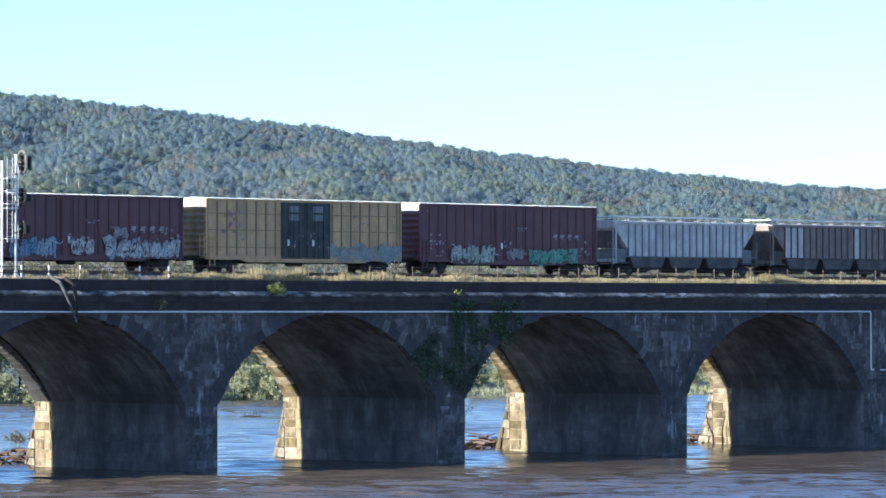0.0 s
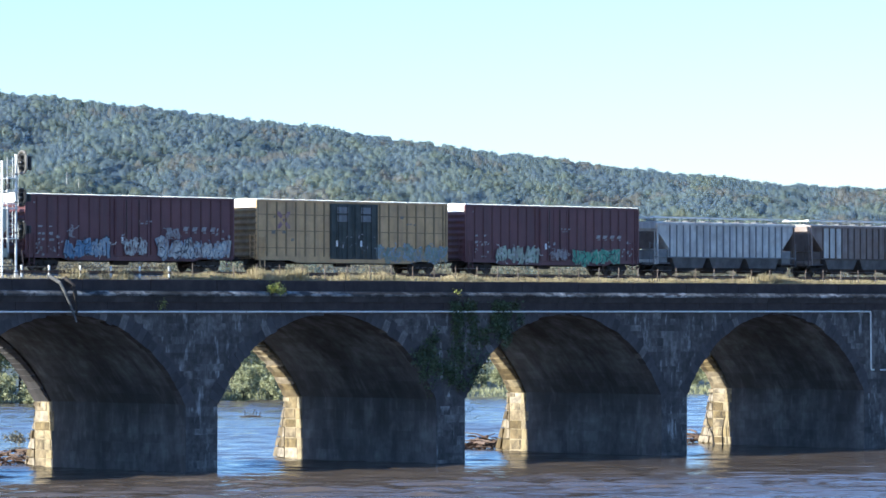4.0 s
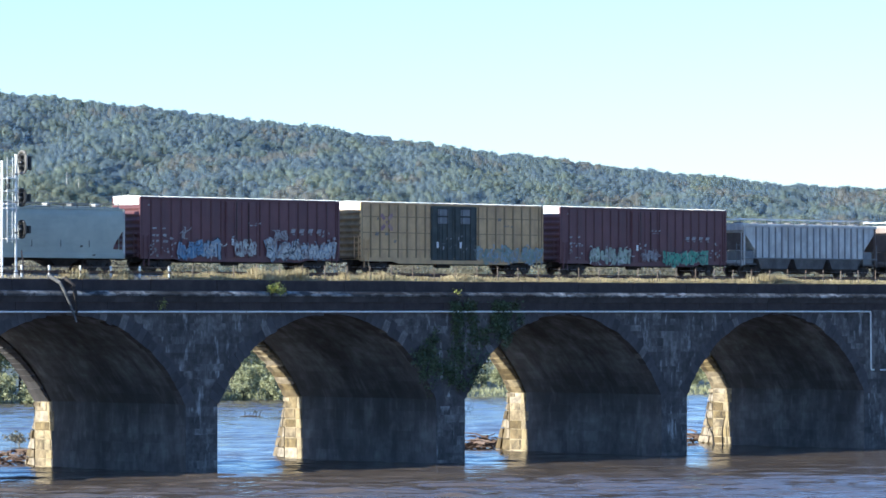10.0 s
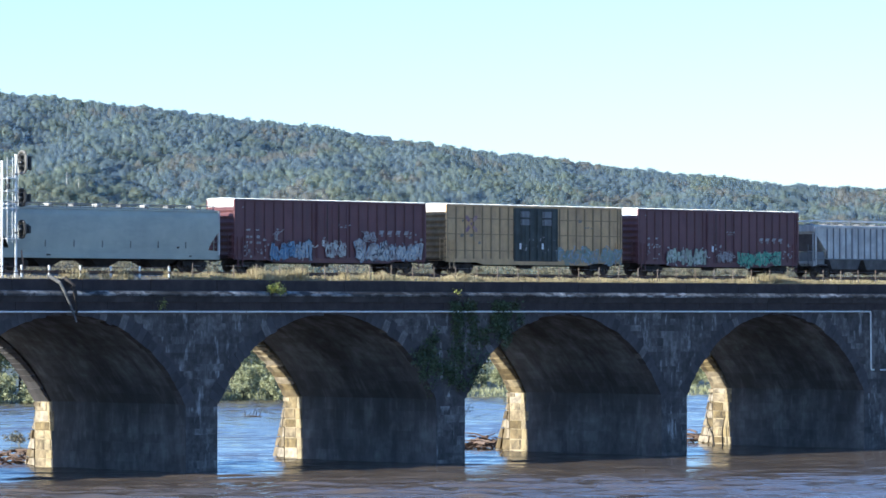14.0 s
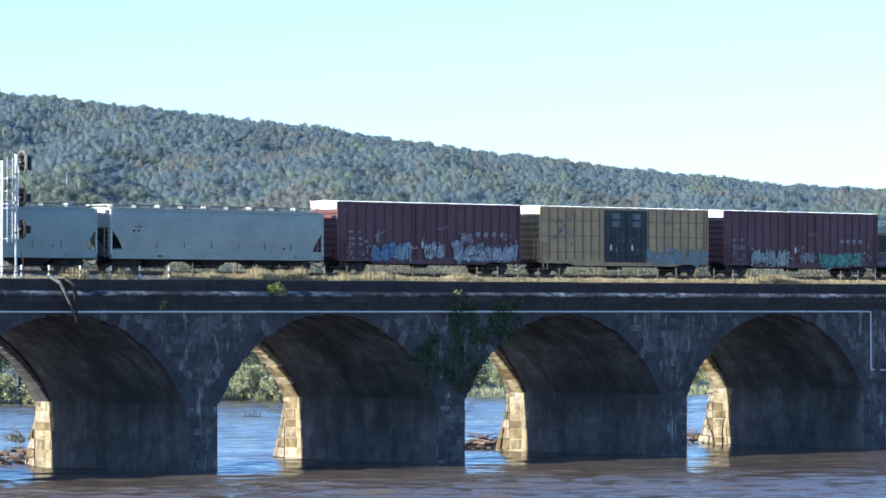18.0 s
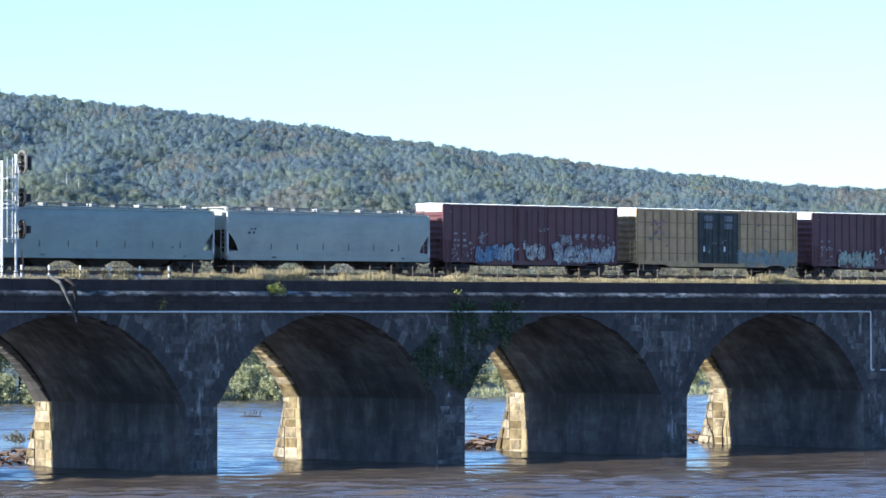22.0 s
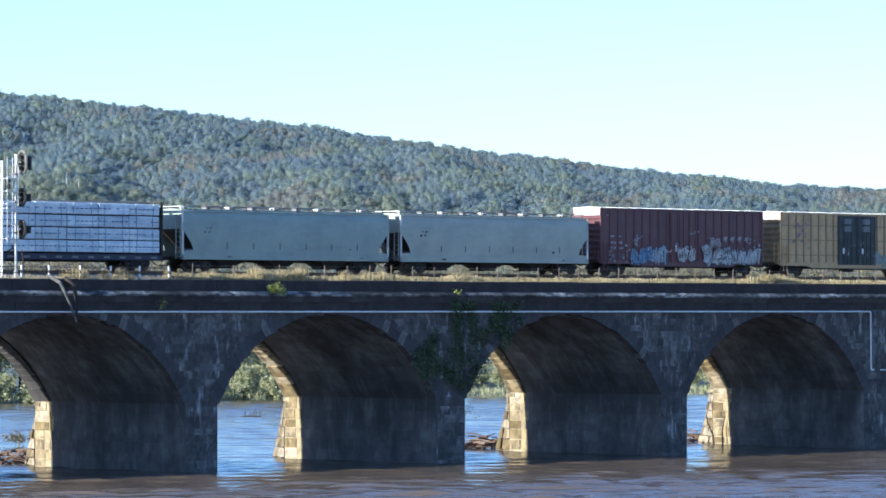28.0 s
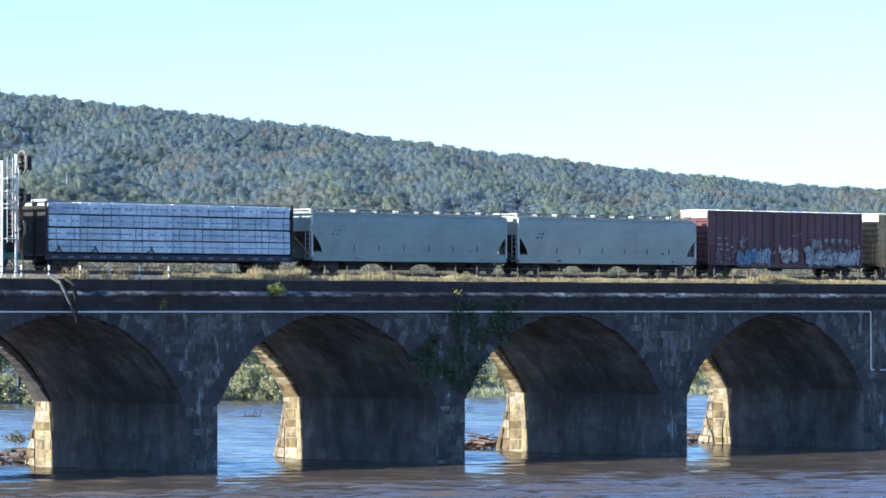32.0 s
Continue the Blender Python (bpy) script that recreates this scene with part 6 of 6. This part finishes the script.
def build_plants_on_bridge():
    rng = np.random.default_rng(4)

    def cover(n, u0, u1, z0, z1, bulge):
        out = []
        while len(out) < n:
            u, z = rng.uniform(u0, u1), rng.uniform(z0, z1)
            k = math.floor(u / PITCH)
            d = abs(u - (k * PITCH + HALF))
            if d < HALF and (z < SPRING or d * d + (z - ARC_C) ** 2 < (ARC_R - 0.35) ** 2):
                continue
            thin = noise.noise(Vector((u * 0.8, z * 0.5, 2.0))) + 0.35
            if rng.random() > thin * 2:
                continue
            out.append((u, -0.1 - rng.uniform(0, bulge), z))
        return out
    cols = cover(60, 22.9, 25.1, 9.4, 11.9, 0.12) + cover(75, 27.0, 30.0, 8.6, 11.8, 0.12) + cover(110, 19.8, 26.9, 5.5, 9.8, 0.2) + cover(14, 17.0, 20.0, 5.0, 8.5, 0.2)
    leaf_thing("ivy", cols, 0.11, 22, np.array([0.26, 0.07, 0.26]), IVY, "dark green ivy hanging over the stone bridge face", "ivy", 6,
               [[(23.6, -0.08, 5.2), (23.9, -0.1, 8.0), (24.2, -0.12, 12.2)], [(28.4, -0.08, 9.0), (28.6, -0.1, 12.0)]])
    sprig = [(24.35 + 0.2 * i, -0.1 - 0.05 * i, 4.1 - 0.45 * abs(i - 2) + 0.3 * (i % 2)) for i in range(5)]
    leaf_thing("hanging_sprig", sprig, 0.07, 9, 0.2, IVY, "small leafy sprig growing from the pier corner", "plant", 7, [[(24.25, -0.02, 3.4), (24.6, -0.1, 4.2), (25.1, -0.2, 4.6)]])
    bush = [(5.1 + rng.normal(0, 0.34), -0.35 + rng.normal(0, 0.16), 12.72 + rng.normal(0, 0.17)) for _ in range(22)]
    leaf_thing("bush", bush, 0.07, 30, 0.14, WEED, "bright yellow-green bush growing on the cornice", "bush", 8, [[(5.0, 0.0, 12.5), (5.1, -0.3, 12.9)], [(5.0, 0.0, 12.5), (5.5, -0.4, 12.8)]])
    weed = [(-5.35 + rng.normal(0, 0.2), -0.5 + rng.normal(0, 0.08), 11.62 + rng.normal(0, 0.16)) for _ in range(9)]
    leaf_thing("weed", weed, 0.07, 8, 0.1, WEED, "small yellow-green weed on the stone face", "weed", 9, [[(-5.3, 0.0, 11.4), (-5.35, -0.4, 11.8)]])
    tuft = [(23.2 + rng.normal(0, 0.25), -0.3 + rng.normal(0, 0.1), 12.6 + rng.normal(0, 0.1)) for _ in range(8)]
    leaf_thing("weed", tuft, 0.06, 8, 0.1, WEED, "small weed tuft on the cornice", "weed", 10)


build_plants_on_bridge()


def build_hanging_debris():
    snag = tagged(thing("broken_branch", (-14.5, -0.3, 12.4)), "bare dark branch hanging over the parapet", "branch")
    part("limb", Shape().tube([(-0.35, 0.6, 1.15), (-0.05, -0.2, 0.7), (0.25, -0.35, 0.05), (0.75, -0.3, -0.75), (1.2, -0.2, -1.5), (1.32, -0.3, -1.95)], 0.14, 8, 0.06), GREY_WOOD, snag, "bleached bent limb")
    part("limb", Shape().tube([(0.95, 0.5, 1.0), (1.15, -0.25, 0.4), (1.3, -0.3, -0.6), (1.35, -0.25, -1.5)], 0.19, 8, 0.1), UNDER, snag)
    part("twig", Shape().tube([(0.3, -0.35, 0.05), (0.7, -0.4, 0.3), (1.1, -0.4, 0.7)], 0.05, 6, 0.02), UNDER, snag)


build_hanging_debris()

# ---------------------------------------------------------------- river: driftwood, and the far bank's trees


def drift_pile(x, y, seed, count, spread, label="tangled pile of bleached driftwood against the pier"):
    rnd = random.Random(seed)
    pile = tagged(thing("driftwood_pile", (x, y, 0)), label, "driftwood", "driftwood piles")
    for i in range(count):
        a = rnd.uniform(0, math.pi)
        L = rnd.uniform(0.7, 2.6)
        cx, cy, cz = rnd.gauss(0, spread), rnd.gauss(0, spread * 0.7), rnd.uniform(0.0, 1.15)
        t = rnd.uniform(-0.5, 0.5)
        d = Vector((math.cos(a), math.sin(a), t * 0.7)) * L / 2
        bend = Vector((rnd.uniform(-0.15, 0.15), rnd.uniform(-0.15, 0.15), rnd.uniform(0, 0.15)))
        c = Vector((cx, cy, cz * max(0.2, 1 - abs(cx) / (2.4 * spread))))
        part("branch", Shape().tube([c - d, c + bend, c + d], rnd.uniform(0.04, 0.14), 6, 0.03), DRIFT, pile)
    return pile


drift_pile(47.4, 21.8, 1, 75, 1.15)
drift_pile(-1.2, 21.2, 2, 65, 1.5)
drift_pile(71.4, 20.6, 3, 30, 0.8)


def build_snags():
    rng = np.random.default_rng(3)
    c = [(25.0 + rng.normal(0, 0.42), 53.0 + rng.normal(0, 0.42), 0.45 + abs(rng.normal(0, 0.36))) for _ in range(22)]
    leaf_thing("flooded_bush", c, 0.10, 26, 0.15, DEAD_WEED, "small green bush standing in the flooded river", "bush", 12, [[(25.0, 53.0, -1.2), (25.1, 53.0, 1.3)], [(25.0, 53.0, -1.0), (24.5, 53.2, 0.9)]])
    log = tagged(thing("drifting_log", (103.5, 111.7, 0)), "dark snag with branches lying in the river", "log")
    part("trunk", Shape().tube([(-0.9, 0.8, -0.02), (0, 0, 0.1), (1.0, -0.9, -0.02)], 0.11, 8, 0.05), BARK, log)
    for x, dx, up in ((-0.5, -0.25, 0.75), (-0.2, 0.1, 0.5), (0.1, 0.3, 0.95), (0.35, -0.1, 0.6), (0.6, 0.25, 0.8)):
        part("branch", Shape().tube([(x, -0.9 * x, 0.05), (x + dx * 0.4, -0.9 * x - 0.1, up * 0.6), (x + dx, -0.9 * x - 0.2, up)], 0.07, 5, 0.02), BARK, log)
    stump = tagged(thing("bare_sapling", (68.55, 14.95, -1.0)), "thin bare dark sapling stuck at the pier foot", "sapling")
    part("stem", Shape().tube([(0, 0, 0), (-0.3, 0.0, 1.8), (-0.9, 0.1, 3.0), (-1.1, 0.0, 3.7)], 0.09, 6, 0.03), BARK, stump)
    part("stem", Shape().tube([(0.3, -0.6, 0), (0.2, -0.6, 2.2), (0.5, -0.6, 3.4)], 0.09, 6, 0.03), BARK, stump)


build_snags()


def bank_tree(seed, tall, wide, label, name="tree", low=0.12):
    """A trunk that forks into limbs, and a ragged crown of leaf clumps."""
    rnd, rng = random.Random(seed), np.random.default_rng(seed)
    tree = tagged(thing(name), label, "tree" if name == "tree" else "shrub", "trees on the far bank")
    part("trunk", Shape().tube([(0, 0, -0.4), (0.06 * tall * 0.2, 0.02, tall * 0.3), (-0.1, 0.1, tall * 0.62), (0.1, 0, tall * 0.85)], 0.022 * tall + 0.03, 8, 0.03), BARK, tree)
    centres = []
    for i in range(7 if name == "tree" else 4):
        a, z0 = rnd.uniform(0, 2 * math.pi), tall * rnd.uniform(0.22, 0.6)
        r, up = wide * rnd.uniform(0.5, 0.85), tall * rnd.uniform(0.1, 0.3)
        tip = Vector((math.cos(a) * r, math.sin(a) * r, z0 + up))
        part("limb", Shape().tube([(0, 0, z0), (tip.x * 0.5, tip.y * 0.5, z0 + up * 0.65), tip], 0.009 * tall + 0.02, 6, 0.015), BARK, tree)
        for _ in range(9):
            centres.append((tip.x * rnd.uniform(0.35, 1.1) + rnd.gauss(0, wide * 0.14), tip.y * rnd.uniform(0.35, 1.1) + rnd.gauss(0, wide * 0.14), tip.z + rnd.gauss(0, tall * 0.07)))
    for _ in range(30):
        a, r = rnd.uniform(0, 6.28), wide * math.sqrt(rnd.random()) * 0.8
        z = tall * rnd.uniform(low, 1.0)
        k = math.sqrt(max(0.05, 1 - ((z / tall - 0.55) / 0.5) ** 2))
        centres.append((math.cos(a) * r * k, math.sin(a) * r * k, z))
    v, f = sprays(rng, centres, 0.2 if name == "tree" else 0.15, 40 if name == "tree" else 26, np.array([0.3, 0.3, 0.25]) * (wide / 3.0))
    part("crown", raw_mesh("crown", v, f, BANK_LEAF), BANK_LEAF, tree, kind="stuff")
    return tree


def build_far_bank():
    rnd = random.Random(17)
    kinds = [bank_tree(1, 11, 3.6, "leafy green tree on the far river bank"), bank_tree(2, 9, 3.2, "rounded green tree on the far river bank"), bank_tree(3, 12.5, 3.4, "tall green tree on the far river bank")]
    low = [bank_tree(7, 3.4, 2.0, "bushy yellow-green shrub at the water's edge", "shrub", 0.05), bank_tree(8, 2.6, 1.7, "low green shrub at the water's edge", "shrub", 0.05)]

    def spot(t, back):
        x = 90 + t
        y = 205.8 - 0.22 * x + back * 1.024
        return x, y, float(land(np.array(x), np.array(y)))
    first = set()
    for kindset, step, back0, back1, end in ((kinds, 5.2, 10, 16, 92), (kinds, 4.6, 20, 38, 92), (low, 2.6, 4.5, 9, 92), (low, 3.4, 0.3, 3.0, 90), (kinds, 2.7, 32, 48, 165), (low, 2.0, 9, 27, 165), (low, 2.0, 24, 34, 165)):
        t = 0.0 if end < 100 else 86.0
        while t < end:
            k = rnd.choice(kindset)
            x, y, z = spot(t, rnd.uniform(back0, back1))
            m = Matrix.Translation((x, y, z)) @ Matrix.Rotation(rnd.uniform(0, 6.28), 4, "Z")
            if k in first:
                copy_thing(k, m)
            else:
                first.add(k)
                k.matrix_basis = m
            t += step * rnd.uniform(0.75, 1.3)
    # reeds and grass at the water's edge
    rng = np.random.default_rng(31)
    n = 16000
    x = rng.uniform(85, 262, n)
    b = rng.uniform(-0.5, 7.5, n)
    y = 205.8 - 0.22 * x + b * 1.024
    z = land(x, y) - 0.05
    h = rng.uniform(0.15, 0.8, n)
    a = rng.uniform(0, 6.28, n)
    w = 0.07
    v = np.stack([np.stack([x - np.cos(a) * w, y - np.sin(a) * w, z], 1), np.stack([x + np.cos(a) * w, y + np.sin(a) * w, z], 1), np.stack([x + rng.normal(0, 0.15, n), y + rng.normal(0, 0.15, n), z + h], 1)], axis=1).reshape(-1, 3)
    ob = new("bank_grass", raw_mesh("bank_grass", v, np.arange(n * 3).reshape(-1, 3), BANK_LEAF))
    tagged(ob, "tall yellow-green grass along the far river bank", "grass", kind="stuff")


build_far_bank()


def build_hill_poles():
    """Two pale poles that stand out of the trees low on the hill."""
    for p, tall in ((-226.0, 13.0), (-219.0, 12.0)):
        q = 2556.0
        x, y = EYE.x + FWD.x * q + SIDE.x * p, EYE.y + FWD.y * q + SIDE.y * p
        z = float(land(np.array(x), np.array(y)))
        pole = tagged(thing("utility_pole", (x, y, z)), "slim pale utility pole standing among hillside trees", "utility pole", "poles on the hill")
        part("pole", Shape().tube([(0, 0, -0.5), (0, 0, tall)], 0.2, 8, 0.14), STEEL, pole)
        part("crossarm", Shape().box(-1.3, 1.3, -0.1, 0.1, tall - 1.1, tall - 0.85, 0.02), STEEL, pole)


build_hill_poles()

# ---------------------------------------------------------------- what moves
# seconds, and how far the joint after the first red car has come along the bridge
RUN = [(0.0, 0.34), (1.0, 1.358), (2.0, 2.501), (3.0, 3.757), (4.0, 5.116), (5.0, 6.575), (6.0, 8.133), (7.0, 9.791), (8.0, 11.55), (9.0, 13.41), (10.0, 15.372), (11.0, 17.433), (12.0, 19.591), (13.0, 21.84), (14.0, 24.174), (15.0, 26.587), (16.0, 29.069), (17.0, 31.614), (18.0, 34.211), (19.0, 36.854), (20.0, 39.536), (21.0, 42.25), (22.0, 44.994), (23.0, 47.764), (24.0, 50.563), (25.0, 53.391), (26.0, 56.254), (27.0, 59.156), (28.0, 62.106), (29.0, 65.111), (30.0, 68.177), (31.0, 71.308), (32.0, 74.506)]


def motions():
    ts, ss = [r[0] for r in RUN], [r[1] for r in RUN]

    def run_at(t):
        """The train's place at any time: a smooth curve through RUN."""
        i = min(max(int(t), 0), len(RUN) - 2)
        t0 = ts[i]
        m0 = (ss[min(i + 1, len(ss) - 1)] - ss[max(i - 1, 0)]) / (2 if 0 < i < len(ss) - 1 else 1)
        m1 = (ss[min(i + 2, len(ss) - 1)] - ss[i]) / (2 if i + 2 < len(ss) else 1)
        u = t - t0
        return (2 * u ** 3 - 3 * u ** 2 + 1) * ss[i] + (u ** 3 - 2 * u ** 2 + u) * m0 + (-2 * u ** 3 + 3 * u ** 2) * ss[i + 1] + (u ** 3 - u ** 2) * m1
    for car, offset in train:
        walk(car, [(t, pose(s + offset, TRACK_Y, RAIL_Z)) for t, s in RUN])
    # wheels roll on the rails without slipping
    times = [0.0]
    while times[-1] < 32.0:
        t = times[-1]
        nxt = t
        while nxt < 32.0 and run_at(nxt) - run_at(t) < 0.58:
            nxt = round(nxt + 1 / 30, 6)
        times.append(min(nxt, 32.0))
    spins = [(t, math.degrees((run_at(t) - ss[0]) / 0.425)) for t in times]
    for wheel, wx in WHEELSETS:
        walk(wheel, [(t, pose(wx, 0, 0.425, 0, a, 0)) for t, a in spins])
    # the current carries the river's ripples towards the camera
    walk(river, [(0.0, pose(0, 0, 0)), (16.0, pose(0.75, -6.0, 0)), (32.0, pose(1.5, -12.0, 0))])


motions()
